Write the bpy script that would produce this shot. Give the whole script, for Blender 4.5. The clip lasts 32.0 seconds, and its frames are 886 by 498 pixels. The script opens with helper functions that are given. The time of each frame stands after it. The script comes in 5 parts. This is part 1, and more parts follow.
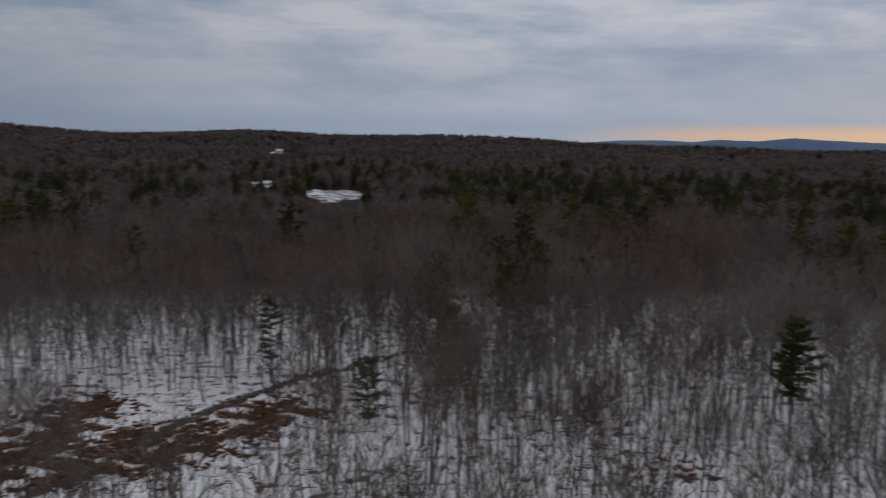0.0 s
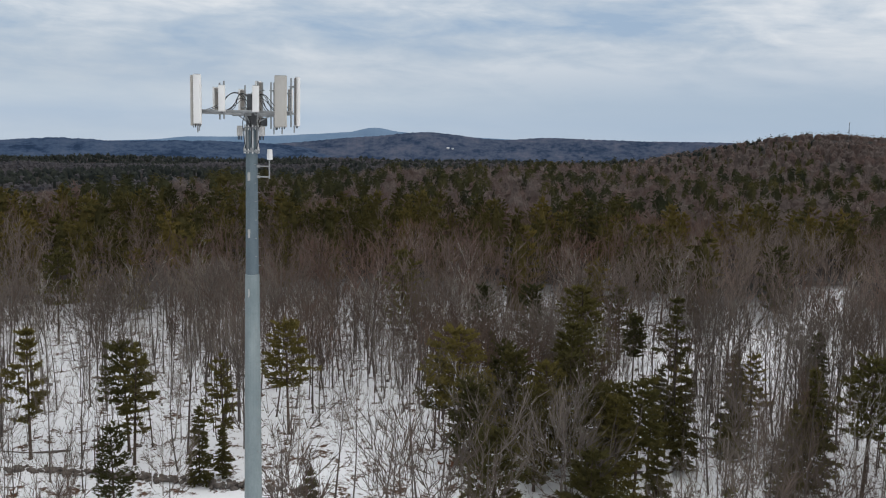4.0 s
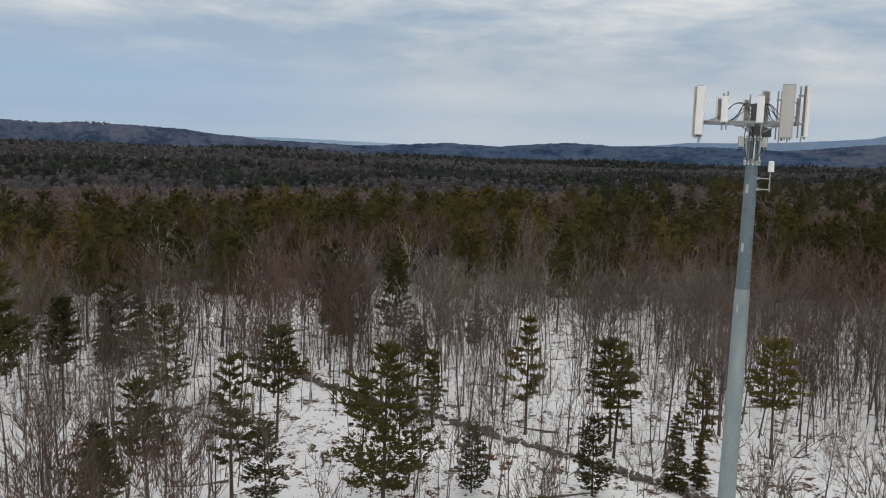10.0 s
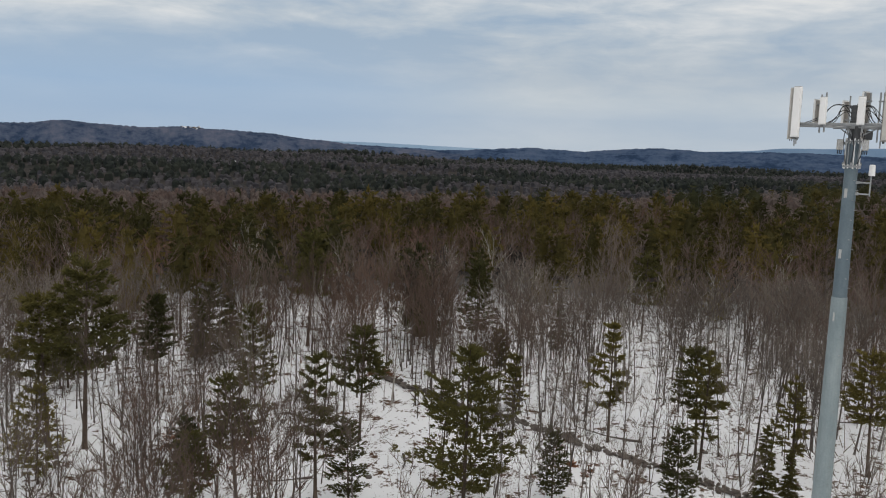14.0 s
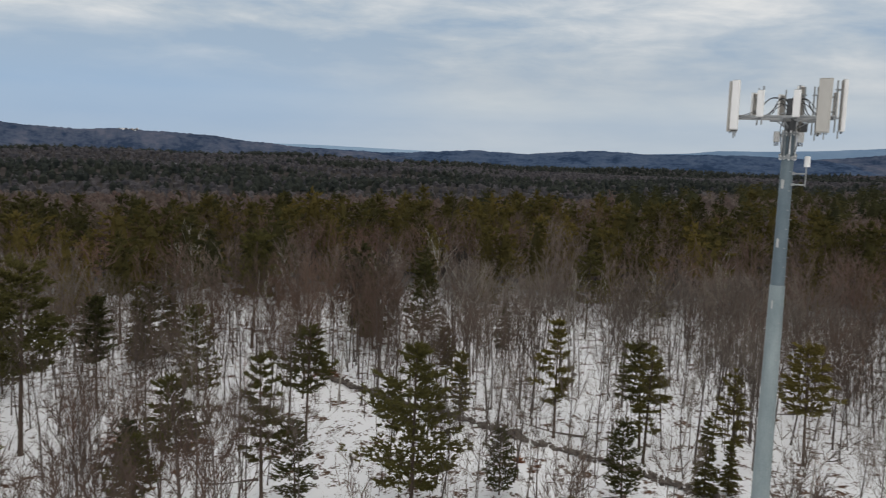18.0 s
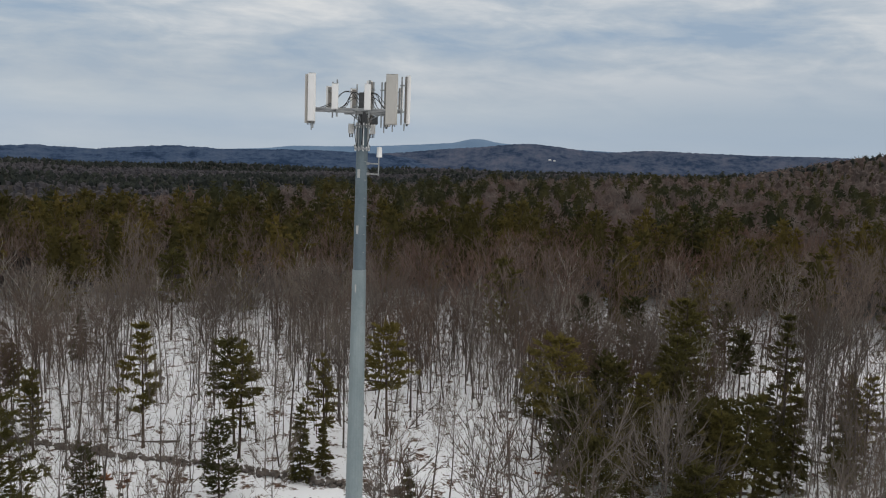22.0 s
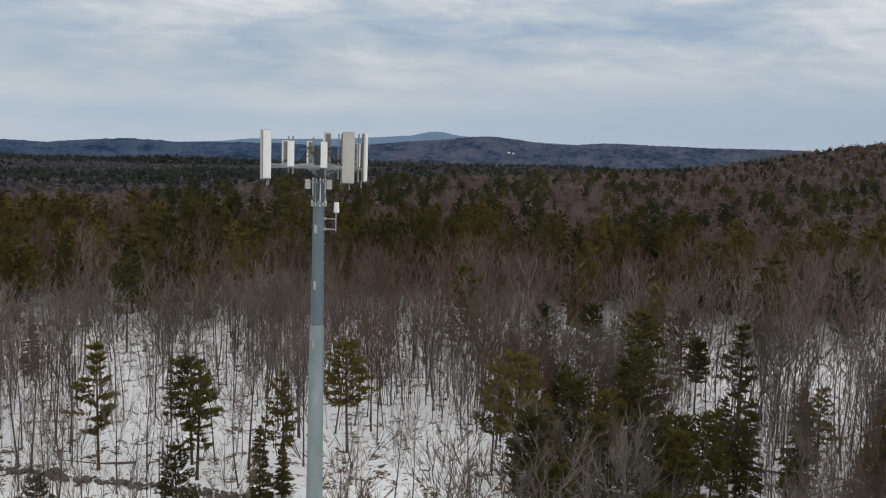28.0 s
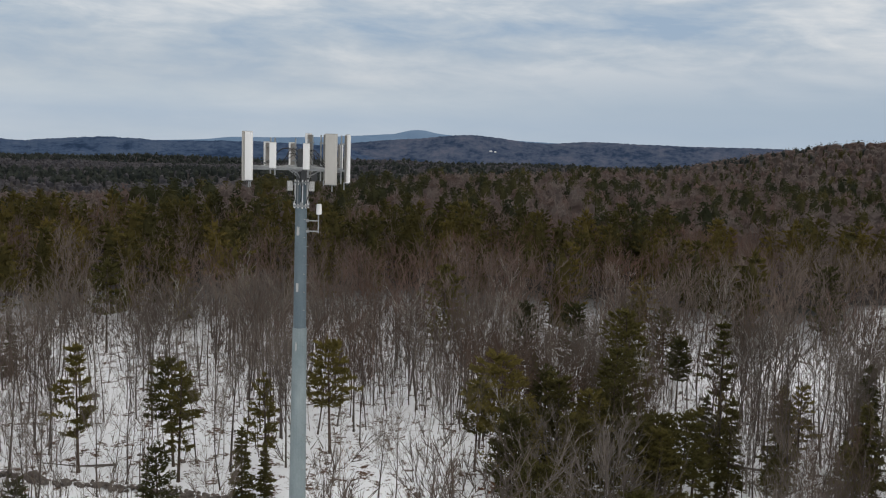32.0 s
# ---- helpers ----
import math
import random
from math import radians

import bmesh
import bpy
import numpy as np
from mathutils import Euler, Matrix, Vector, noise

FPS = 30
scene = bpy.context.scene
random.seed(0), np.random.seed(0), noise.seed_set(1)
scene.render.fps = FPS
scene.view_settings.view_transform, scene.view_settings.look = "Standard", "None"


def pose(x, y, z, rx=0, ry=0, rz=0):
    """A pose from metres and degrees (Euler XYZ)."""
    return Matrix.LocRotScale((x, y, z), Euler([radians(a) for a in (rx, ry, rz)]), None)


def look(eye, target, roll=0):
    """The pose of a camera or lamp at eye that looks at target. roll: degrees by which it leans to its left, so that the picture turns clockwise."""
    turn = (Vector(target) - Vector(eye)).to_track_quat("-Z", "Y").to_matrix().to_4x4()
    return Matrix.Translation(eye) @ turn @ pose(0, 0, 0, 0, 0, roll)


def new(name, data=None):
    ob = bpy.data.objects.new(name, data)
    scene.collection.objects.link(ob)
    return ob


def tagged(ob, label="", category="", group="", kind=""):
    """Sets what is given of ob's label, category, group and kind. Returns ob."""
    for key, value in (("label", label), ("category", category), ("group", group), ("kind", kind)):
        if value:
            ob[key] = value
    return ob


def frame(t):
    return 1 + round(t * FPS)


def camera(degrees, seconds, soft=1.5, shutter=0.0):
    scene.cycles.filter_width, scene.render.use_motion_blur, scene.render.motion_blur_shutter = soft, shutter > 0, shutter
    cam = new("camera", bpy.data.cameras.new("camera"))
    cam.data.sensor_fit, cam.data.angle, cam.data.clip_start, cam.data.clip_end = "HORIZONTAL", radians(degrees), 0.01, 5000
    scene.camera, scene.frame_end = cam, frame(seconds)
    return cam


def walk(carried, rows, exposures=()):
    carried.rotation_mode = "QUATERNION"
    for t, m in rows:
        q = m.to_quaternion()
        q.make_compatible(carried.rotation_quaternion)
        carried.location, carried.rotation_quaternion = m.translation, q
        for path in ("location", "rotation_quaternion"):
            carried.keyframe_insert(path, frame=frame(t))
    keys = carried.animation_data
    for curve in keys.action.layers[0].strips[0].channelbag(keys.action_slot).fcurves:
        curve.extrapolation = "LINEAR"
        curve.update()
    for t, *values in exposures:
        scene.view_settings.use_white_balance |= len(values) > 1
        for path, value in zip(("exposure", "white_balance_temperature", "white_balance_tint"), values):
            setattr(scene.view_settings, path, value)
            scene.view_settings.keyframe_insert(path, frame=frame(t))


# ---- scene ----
cam = camera(54.83, 32.0, soft=1.1, shutter=0.25)
EYE = 36.5  # the height at which the drone hovers first
# seconds, east, north, up from the hover, yaw to the left, pitch, lean to the left
PATH = [
    (0.0, 0.025, 0.024, 0.009, -0.153, -6.995, 0.617),
    (0.5, -0.012, 0.011, -0.017, 13.473, -7.053, 0.672),
    (1.0, -0.043, -0.001, -0.016, 26.990, -7.118, 0.695),
    (1.5, -0.055, -0.016, -0.026, 40.734, -7.149, 0.613),
    (2.0, -0.137, 0.026, -0.041, 54.535, -7.272, 0.761),
    (2.5, -0.156, 0.037, -0.047, 66.493, -7.230, 0.422),
    (4.5, -0.028, 0.059, -0.037, 75.062, -7.218, 1.366),
    (4.7, -0.009, 0.050, -0.034, 75.151, -7.213, 1.439),
    (4.9, 0.010, 0.041, -0.031, 75.649, -7.209, 1.512),
    (5.0, 0.020, 0.036, -0.029, 75.618, -7.206, 1.549),
    (5.1, 0.032, 0.031, -0.027, 76.290, -7.241, 1.527),
    (5.2, 0.043, 0.026, -0.024, 78.819, -7.276, 1.506),
    (5.3, 0.055, 0.021, -0.022, 81.383, -7.310, 1.485),
    (5.4, 0.066, 0.016, -0.020, 83.555, -7.345, 1.463),
    (5.5, 0.078, 0.011, -0.018, 83.618, -7.380, 1.442),
    (5.6, 0.069, 0.015, -0.019, 83.768, -7.377, 1.473),
    (5.8, 0.052, 0.023, -0.023, 83.871, -7.370, 1.534),
    (5.9, 0.043, 0.027, -0.024, 84.017, -7.367, 1.564),
    (6.0, 0.035, 0.031, -0.026, 84.528, -7.364, 1.595),
    (6.1, 0.039, 0.029, -0.025, 86.693, -7.383, 1.598),
    (6.2, 0.043, 0.027, -0.024, 88.544, -7.401, 1.602),
    (6.3, 0.047, 0.025, -0.024, 88.955, -7.419, 1.605),
    (6.4, 0.052, 0.023, -0.023, 88.987, -7.437, 1.608),
    (6.5, 0.056, 0.021, -0.022, 88.285, -7.456, 1.612),
    (6.6, 0.052, 0.023, -0.022, 87.805, -7.445, 1.633),
    (6.8, 0.045, 0.026, -0.023, 87.537, -7.424, 1.674),
    (7.0, 0.039, 0.029, -0.024, 87.496, -7.403, 1.716),
    (7.2, 0.046, 0.025, -0.023, 87.418, -7.389, 1.727),
    (7.4, 0.054, 0.022, -0.021, 87.719, -7.375, 1.737),
    (7.5, 0.058, 0.020, -0.021, 87.927, -7.368, 1.742),
    (7.6, 0.071, 0.021, -0.002, 89.681, -7.421, 1.696),
    (7.7, 0.084, 0.022, 0.017, 92.166, -7.474, 1.650),
    (7.8, 0.097, 0.022, 0.036, 94.707, -7.528, 1.603),
    (7.9, 0.110, 0.023, 0.055, 95.742, -7.581, 1.557),
    (8.0, 0.124, 0.024, 0.074, 95.973, -7.634, 1.510),
    (8.1, 0.131, 0.028, 0.077, 96.031, -7.620, 1.517),
    (8.3, 0.146, 0.035, 0.085, 96.102, -7.592, 1.530),
    (8.4, 0.154, 0.039, 0.088, 96.212, -7.578, 1.537),
    (8.5, 0.162, 0.043, 0.092, 96.453, -7.563, 1.544),
    (8.6, 0.171, 0.056, 0.085, 96.533, -7.575, 1.561),
    (8.8, 0.189, 0.083, 0.072, 97.909, -7.599, 1.596),
    (9.0, 0.206, 0.110, 0.059, 102.187, -7.623, 1.631),
    (9.5, 0.195, 0.146, 0.096, 106.268, -7.664, 1.601),
    (10.0, 0.181, 0.175, 0.143, 107.441, -7.649, 1.644),
    (10.5, 0.197, 0.188, 0.134, 108.356, -7.597, 1.753),
    (11.0, 0.200, 0.202, 0.143, 109.119, -7.562, 1.805),
    (11.5, 0.211, 0.203, 0.119, 109.833, -7.529, 1.837),
    (12.0, 0.270, 0.208, 0.085, 110.526, -7.500, 1.905),
    (12.5, 0.309, 0.192, 0.042, 111.175, -7.470, 1.944),
    (13.0, 0.334, 0.163, 0.052, 111.810, -7.476, 1.853),
    (13.5, 0.373, 0.121, 0.049, 112.407, -7.478, 1.763),
    (14.0, 0.405, 0.115, 0.020, 113.021, -7.489, 1.731),
    (14.5, 0.393, 0.117, -0.021, 113.632, -7.476, 1.704),
    (15.0, 0.427, 0.102, -0.097, 114.176, -7.470, 1.732),
    (15.5, 0.445, 0.105, -0.146, 114.708, -7.488, 1.628),
    (17.5, 0.531, 0.121, -0.386, 113.872, -7.355, 1.804),
    (18.0, 0.543, 0.029, -0.448, 109.289, -7.209, 1.814),
    (18.5, 0.579, -0.047, -0.522, 104.601, -7.064, 1.921),
    (19.0, 0.599, -0.218, -0.607, 99.468, -6.865, 1.987),
    (19.5, 0.424, -0.218, -0.614, 94.229, -6.733, 2.012),
    (20.0, 0.262, -0.251, -0.646, 88.945, -6.586, 2.053),
    (20.5, 0.059, -0.241, -0.637, 83.831, -6.480, 2.030),
    (21.0, -0.005, -0.249, -0.626, 82.699, -6.532, 2.024),
    (21.5, -0.054, -0.227, -0.618, 82.009, -6.588, 2.014),
    (22.0, -0.065, -0.214, -0.609, 81.633, -6.650, 1.982),
    (22.5, -0.093, -0.173, -0.639, 81.371, -6.684, 1.955),
    (23.0, -0.096, -0.140, -0.657, 81.101, -6.732, 1.921),
    (23.5, -0.111, -0.141, -0.636, 80.805, -6.788, 1.918),
    (24.0, -0.126, -0.144, -0.357, 80.585, -6.836, 1.922),
    (24.5, -0.162, -0.166, 0.012, 80.313, -6.891, 1.914),
    (25.0, -0.232, -0.163, 0.420, 80.127, -6.938, 1.902),
    (25.5, -0.312, -0.153, 0.883, 79.922, -6.971, 1.926),
    (26.0, -0.376, -0.156, 1.335, 79.702, -6.993, 1.946),
    (26.5, -0.411, -0.150, 1.645, 79.495, -6.987, 1.895),
    (28.5, -0.598, -0.157, 2.337, 78.728, -7.116, 1.978),
    (29.0, -0.632, -0.166, 2.356, 78.543, -7.124, 1.987),
    (29.5, -0.633, -0.156, 2.333, 78.382, -7.124, 1.954),
    (30.0, -0.656, -0.157, 2.362, 78.253, -7.148, 1.977),
    (30.5, -0.706, -0.128, 2.368, 78.091, -7.148, 1.983),
    (31.0, -0.727, -0.168, 2.373, 77.960, -7.155, 1.988),
    (31.5, -0.753, -0.199, 2.377, 77.827, -7.148, 1.975),
    (32.0, -0.716, -0.183, 2.385, 77.703, -7.144, 1.965),
]
EXPOSURES = [(0.0, -1.0, 6250, 14), (0.5, -0.6, 6280, 13), (1.0, -0.10, 6350, 12), (1.5, -0.02, 6400, 11), (2.0, 0.02, 6350, 11), (2.5, 0.05, 6350, 10), (5.0, 0.10, 6750, 10), (7.0, 0.04, 6850, 10), (19.0, 0.0, 6850, 10), (21.0, -0.09, 6800, 10), (25.0, -0.07, 6750, 10), (28.5, 0.0, 6750, 10), (32.0, 0.0, 6750, 10)]


def drone(x, y, z, yaw, pitch, lean):
    return pose(x, y, EYE + z, 0, 0, yaw) @ pose(0, 0, 0, 90 + pitch, 0, 0) @ pose(0, 0, 0, 0, 0, lean)


walk(cam, [(r[0], drone(*r[1:])) for r in PATH], EXPOSURES)

# ---------------------------------------------------------------- light
world = bpy.data.worlds.new("world")
scene.world = world
world.use_nodes = True


def build_sky():
    nt = world.node_tree
    nt.nodes.clear()
    N, L = nt.nodes.new, nt.links.new

    def math_node(op, a, b=None, clamp=False):
        n = N("ShaderNodeMath")
        n.operation, n.use_clamp = op, clamp
        for i, v in enumerate((a, b)):
            if v is None:
                continue
            if isinstance(v, (int, float)):
                n.inputs[i].default_value = v
            else:
                L(v, n.inputs[i])
        return n.outputs[0]

    sky = N("ShaderNodeTexSky")
    sky.sky_type, sky.sun_disc = "NISHITA", False
    sky.sun_elevation, sky.sun_rotation = radians(7), radians(40)
    clear = N("ShaderNodeBackground")
    clear.inputs["Strength"].default_value = 0.12
    L(sky.outputs[0], clear.inputs["Color"])

    co = N("ShaderNodeTexCoord").outputs["Generated"]
    sep = N("ShaderNodeSeparateXYZ")
    L(co, sep.inputs[0])
    x, y, z = sep.outputs
    up = math_node("MAXIMUM", z, 0.0)
    flat = N("ShaderNodeMapping")
    flat.inputs["Rotation"].default_value = (radians(1.2), radians(-1.5), 0)
    L(co, flat.inputs[0])
    turn = N("ShaderNodeMapping")
    turn.inputs["Scale"].default_value = (1.0, 1.0, 4.4)
    L(flat.outputs[0], turn.inputs[0])

    def cloud(scale, detail, rough, dist, off):
        m = N("ShaderNodeMapping")
        m.inputs["Location"].default_value = (off, off * 0.7, 0)
        L(turn.outputs[0], m.inputs[0])
        n = N("ShaderNodeTexNoise")
        n.inputs["Scale"].default_value, n.inputs["Detail"].default_value = scale, detail
        n.inputs["Roughness"].default_value, n.inputs["Distortion"].default_value = rough, dist
        L(m.outputs[0], n.inputs["Vector"])
        return n.outputs["Fac"]

    wide, fine = cloud(1.7, 3, 0.5, 0.3, 4.0), cloud(8.5, 5, 0.58, 0.25, 9.0)
    both = math_node("ADD", math_node("MULTIPLY", wide, 0.56), math_node("MULTIPLY", fine, 0.44))
    ramp = N("ShaderNodeValToRGB")
    L(both, ramp.inputs[0])
    e = ramp.color_ramp.elements
    e[0].position, e[0].color = 0.38, (0.32, 0.43, 0.58, 1)
    e[1].position, e[1].color = 0.60, (0.72, 0.75, 0.79, 1)
    mid = ramp.color_ramp.elements.new(0.47)
    mid.color = (0.455, 0.535, 0.635, 1)

    # thin bright strip over the hills, then a grey-blue bank above it
    low = N("ShaderNodeValToRGB")
    L(math_node("MULTIPLY", up, 1.0), low.inputs[0])
    le = low.color_ramp.elements
    le[0].position, le[0].color = 0.0, (0.435, 0.525, 0.635, 1)
    le[1].position, le[1].color = 0.11, (0.40, 0.475, 0.57, 1)
    for pos, c in ((0.022, (0.40, 0.50, 0.63, 1)), (0.045, (0.50, 0.575, 0.66, 1)), (0.07, (0.45, 0.52, 0.61, 1))):
        q = low.color_ramp.elements.new(pos)
        q.color = c
    lowfac = N("ShaderNodeMapRange")
    lowfac.inputs["From Min"].default_value, lowfac.inputs["From Max"].default_value = 0.03, 0.13
    lowfac.inputs["To Min"].default_value, lowfac.inputs["To Max"].default_value = 0.85, 0.0
    L(up, lowfac.inputs["Value"])
    mix = N("ShaderNodeMixRGB")
    L(lowfac.outputs[0], mix.inputs[0])
    L(ramp.outputs[0], mix.inputs[1])
    L(low.outputs[0], mix.inputs[2])

    # thin blue breaks in the cloud: wide towards the south-west, faint and low towards the north-west
    def break_in_cloud(base, bearing, start, amount, tall, colour):
        west = N("ShaderNodeMapRange")
        west.interpolation_type = "SMOOTHSTEP"
        west.inputs["From Min"].default_value, west.inputs["From Max"].default_value = start, 1.0
        L(math_node("ADD", math_node("MULTIPLY", x, -math.sin(radians(bearing))), math_node("MULTIPLY", y, math.cos(radians(bearing)))), west.inputs["Value"])
        lift = N("ShaderNodeValToRGB")
        L(z, lift.inputs[0])
        k = lift.color_ramp.elements
        k[0].position, k[0].color = 0.0, (0.6, 0.6, 0.6, 1)
        k[1].position, k[1].color = tall, (0, 0, 0, 1)
        k2 = lift.color_ramp.elements.new(tall * 0.4)
        k2.color = (1, 1, 1, 1)
        gap = N("ShaderNodeMixRGB")
        L(math_node("MULTIPLY", math_node("MULTIPLY", west.outputs[0], lift.outputs[0]), amount), gap.inputs[0])
        L(base.outputs[0], gap.inputs[1])
        gap.inputs[2].default_value = colour
        return gap

    mix = break_in_cloud(mix, 138, 0.84, 0.75, 0.13, (0.26, 0.42, 0.66, 1))
    mix = break_in_cloud(mix, 50, 0.80, 0.8, 0.11, (0.33, 0.435, 0.57, 1))

    # the cloud sheet is thicker and whiter overhead
    high = N("ShaderNodeMapRange")
    high.inputs["From Min"].default_value, high.inputs["From Max"].default_value = 0.20, 0.55
    L(up, high.inputs["Value"])
    over = N("ShaderNodeMixRGB")
    L(math_node("MULTIPLY", high.outputs[0], 0.9), over.inputs[0])
    L(mix.outputs[0], over.inputs[1])
    over.inputs[2].default_value = (1.0, 0.985, 0.97, 1)
    mix = over

    # evening glow under the cloud's edge, towards the sun
    gx, gy = math.sin(radians(34)), math.cos(radians(34))
    toward = math_node("ADD", math_node("MULTIPLY", x, gx), math_node("MULTIPLY", y, gy))
    side = N("ShaderNodeMapRange")
    side.interpolation_type = "SMOOTHSTEP"
    side.inputs["From Min"].default_value, side.inputs["From Max"].default_value = 0.885, 0.985
    L(toward, side.inputs["Value"])
    band = N("ShaderNodeMapRange")
    band.interpolation_type = "SMOOTHSTEP"
    band.inputs["From Min"].default_value, band.inputs["From Max"].default_value = 0.030, 0.012
    L(z, band.inputs["Value"])
    glow = N("ShaderNodeMixRGB")
    L(math_node("MULTIPLY", side.outputs[0], band.outputs[0], True), glow.inputs[0])
    L(mix.outputs[0], glow.inputs[1])
    glow.inputs[2].default_value = (0.86, 0.61, 0.43, 1)

    # the whole sheet is lighter on the side of the low sun
    lee = N("ShaderNodeMapRange")
    lee.interpolation_type = "SMOOTHSTEP"
    lee.inputs["From Min"].default_value, lee.inputs["From Max"].default_value = 0.35, 1.0
    lee.inputs["To Min"].default_value, lee.inputs["To Max"].default_value = 1.0, 1.36
    L(toward, lee.inputs["Value"])
    lighter = N("ShaderNodeVectorMath")
    lighter.operation = "SCALE"
    L(glow.outputs[0], lighter.inputs[0])
    L(lee.outputs[0], lighter.inputs["Scale"])

    veil = N("ShaderNodeBackground")
    veil.inputs["Strength"].default_value = SKY_STRENGTH
    L(lighter.outputs[0], veil.inputs["Color"])
    blend = N("ShaderNodeMixShader")
    blend.inputs[0].default_value = 0.96
    L(clear.outputs[0], blend.inputs[1])
    L(veil.outputs[0], blend.inputs[2])
    out = N("ShaderNodeOutputWorld")
    L(blend.outputs[0], out.inputs[0])


SKY_STRENGTH = 1.02
build_sky()
sun = new("sun", bpy.data.lights.new("sun", "SUN"))
sun.data.energy, sun.data.angle, sun.data.color = 0.35, radians(25), (1.0, 0.93, 0.86)
sun.matrix_world = look((60, 80, 60), (0, 0, 0))

# ---------------------------------------------------------------- materials


def material(name, build, rough=0.9, metal=0.0, spec=0.3):
    m = bpy.data.materials.new(name)
    m.use_nodes = True
    nt = m.node_tree
    b = nt.nodes["Principled BSDF"]
    b.inputs["Roughness"].default_value, b.inputs["Metallic"].default_value = rough, metal
    b.inputs["Specular IOR Level"].default_value = spec
    col = build(nt, b)
    if isinstance(col, tuple):
        b.inputs["Base Color"].default_value = (*col, 1)
    elif col is not None:
        nt.links.new(col, b.inputs["Base Color"])
    return m


def thin(mat, share=0.5):
    """Needles and fine twigs let light through from behind."""
    nt = mat.node_tree
    b = next(n for n in nt.nodes if n.type == "BSDF_PRINCIPLED")
    out = next(n for n in nt.nodes if n.type == "OUTPUT_MATERIAL")
    t, m = nt.nodes.new("ShaderNodeBsdfTranslucent"), nt.nodes.new("ShaderNodeMixShader")
    nt.links.new(b.inputs["Base Color"].links[0].from_socket, t.inputs["Color"])
    m.inputs[0].default_value = share
    nt.links.new(b.outputs[0], m.inputs[1])
    nt.links.new(t.outputs[0], m.inputs[2])
    nt.links.new(m.outputs[0], out.inputs[0])


def tex(nt, scale, detail=4, rough=0.6, stretch=(1, 1, 1), source="Object"):
    co = nt.nodes.new("ShaderNodeTexCoord")
    mp = nt.nodes.new("ShaderNodeMapping")
    mp.inputs["Scale"].default_value = stretch
    nt.links.new(co.outputs[source], mp.inputs[0])
    n = nt.nodes.new("ShaderNodeTexNoise")
    n.inputs["Scale"].default_value, n.inputs["Detail"].default_value, n.inputs["Roughness"].default_value = scale, detail, rough
    nt.links.new(mp.outputs[0], n.inputs["Vector"])
    return n.outputs["Fac"]


def world_tex(nt, scale, detail=4, rough=0.6, stretch=(1, 1, 1)):
    g = nt.nodes.new("ShaderNodeNewGeometry")
    mp = nt.nodes.new("ShaderNodeMapping")
    mp.inputs["Scale"].default_value = stretch
    nt.links.new(g.outputs["Position"], mp.inputs[0])
    n = nt.nodes.new("ShaderNodeTexNoise")
    n.inputs["Scale"].default_value, n.inputs["Detail"].default_value, n.inputs["Roughness"].default_value = scale, detail, rough
    nt.links.new(mp.outputs[0], n.inputs["Vector"])
    return n.outputs["Fac"]


def ramp(nt, fac, stops):
    r = nt.nodes.new("ShaderNodeValToRGB")
    nt.links.new(fac, r.inputs[0])
    e = r.color_ramp.elements
    e[0].position, e[0].color = stops[0][0], (*stops[0][1], 1)
    e[1].position, e[1].color = stops[-1][0], (*stops[-1][1], 1)
    for p, c in stops[1:-1]:
        q = e.new(p)
        q.color = (*c, 1)
    return r.outputs[0]


def blend(nt, a, b, fac, mode="MIX"):
    m = nt.nodes.new("ShaderNodeMixRGB")
    m.blend_type = mode
    for i, v in ((0, fac), (1, a), (2, b)):
        if isinstance(v, tuple):
            m.inputs[i].default_value = (*v, 1)
        elif isinstance(v, (int, float)):
            m.inputs[i].default_value = v
        else:
            nt.links.new(v, m.inputs[i])
    return m.outputs[0]


def bump(nt, b, fac, strength, dist):
    n = nt.nodes.new("ShaderNodeBump")
    n.inputs["Strength"].default_value, n.inputs["Distance"].default_value = strength, dist
    nt.links.new(fac, n.inputs["Height"])
    nt.links.new(n.outputs[0], b.inputs["Normal"])


def island(nt):
    return nt.nodes.new("ShaderNodeNewGeometry").outputs["Random Per Island"]


def single(nt):
    return nt.nodes.new("ShaderNodeObjectInfo").outputs["Random"]


def bark_mat(name, dark, light):
    def build(nt, b):
        f = tex(nt, 3.0, 5, 0.65, (6, 6, 1))
        bump(nt, b, f, 0.6, 0.03)
        c = ramp(nt, f, [(0.35, dark), (0.7, light)])
        return blend(nt, c, blend(nt, (0.75, 0.72, 0.70), (1.15, 1.12, 1.1), single(nt)), 1.0, "MULTIPLY")
    return material(name, build)


bark_grey = bark_mat("bark_grey", (0.055, 0.047, 0.043), (0.17, 0.155, 0.145))
bark_pine = bark_mat("bark_pine", (0.05, 0.038, 0.03), (0.14, 0.105, 0.085))


def twig_build(lo, mid, hi, vary):
    def build(nt, b):
        f = world_tex(nt, 0.028, 3, 0.6)
        c = ramp(nt, f, [(0.37, lo), (0.47, mid), (0.56, hi)])
        return blend(nt, c, blend(nt, (1 - vary, 1 - vary, 1 - vary), (1 + vary, 1 + vary, 1 + vary), blend(nt, island(nt), ramp(nt, world_tex(nt, 0.13, 1, 0.4, (1, 1, 0.2)), [(0.34, (0, 0, 0)), (0.66, (1, 1, 1))]), 0.7)), 1.0, "MULTIPLY")
    return build


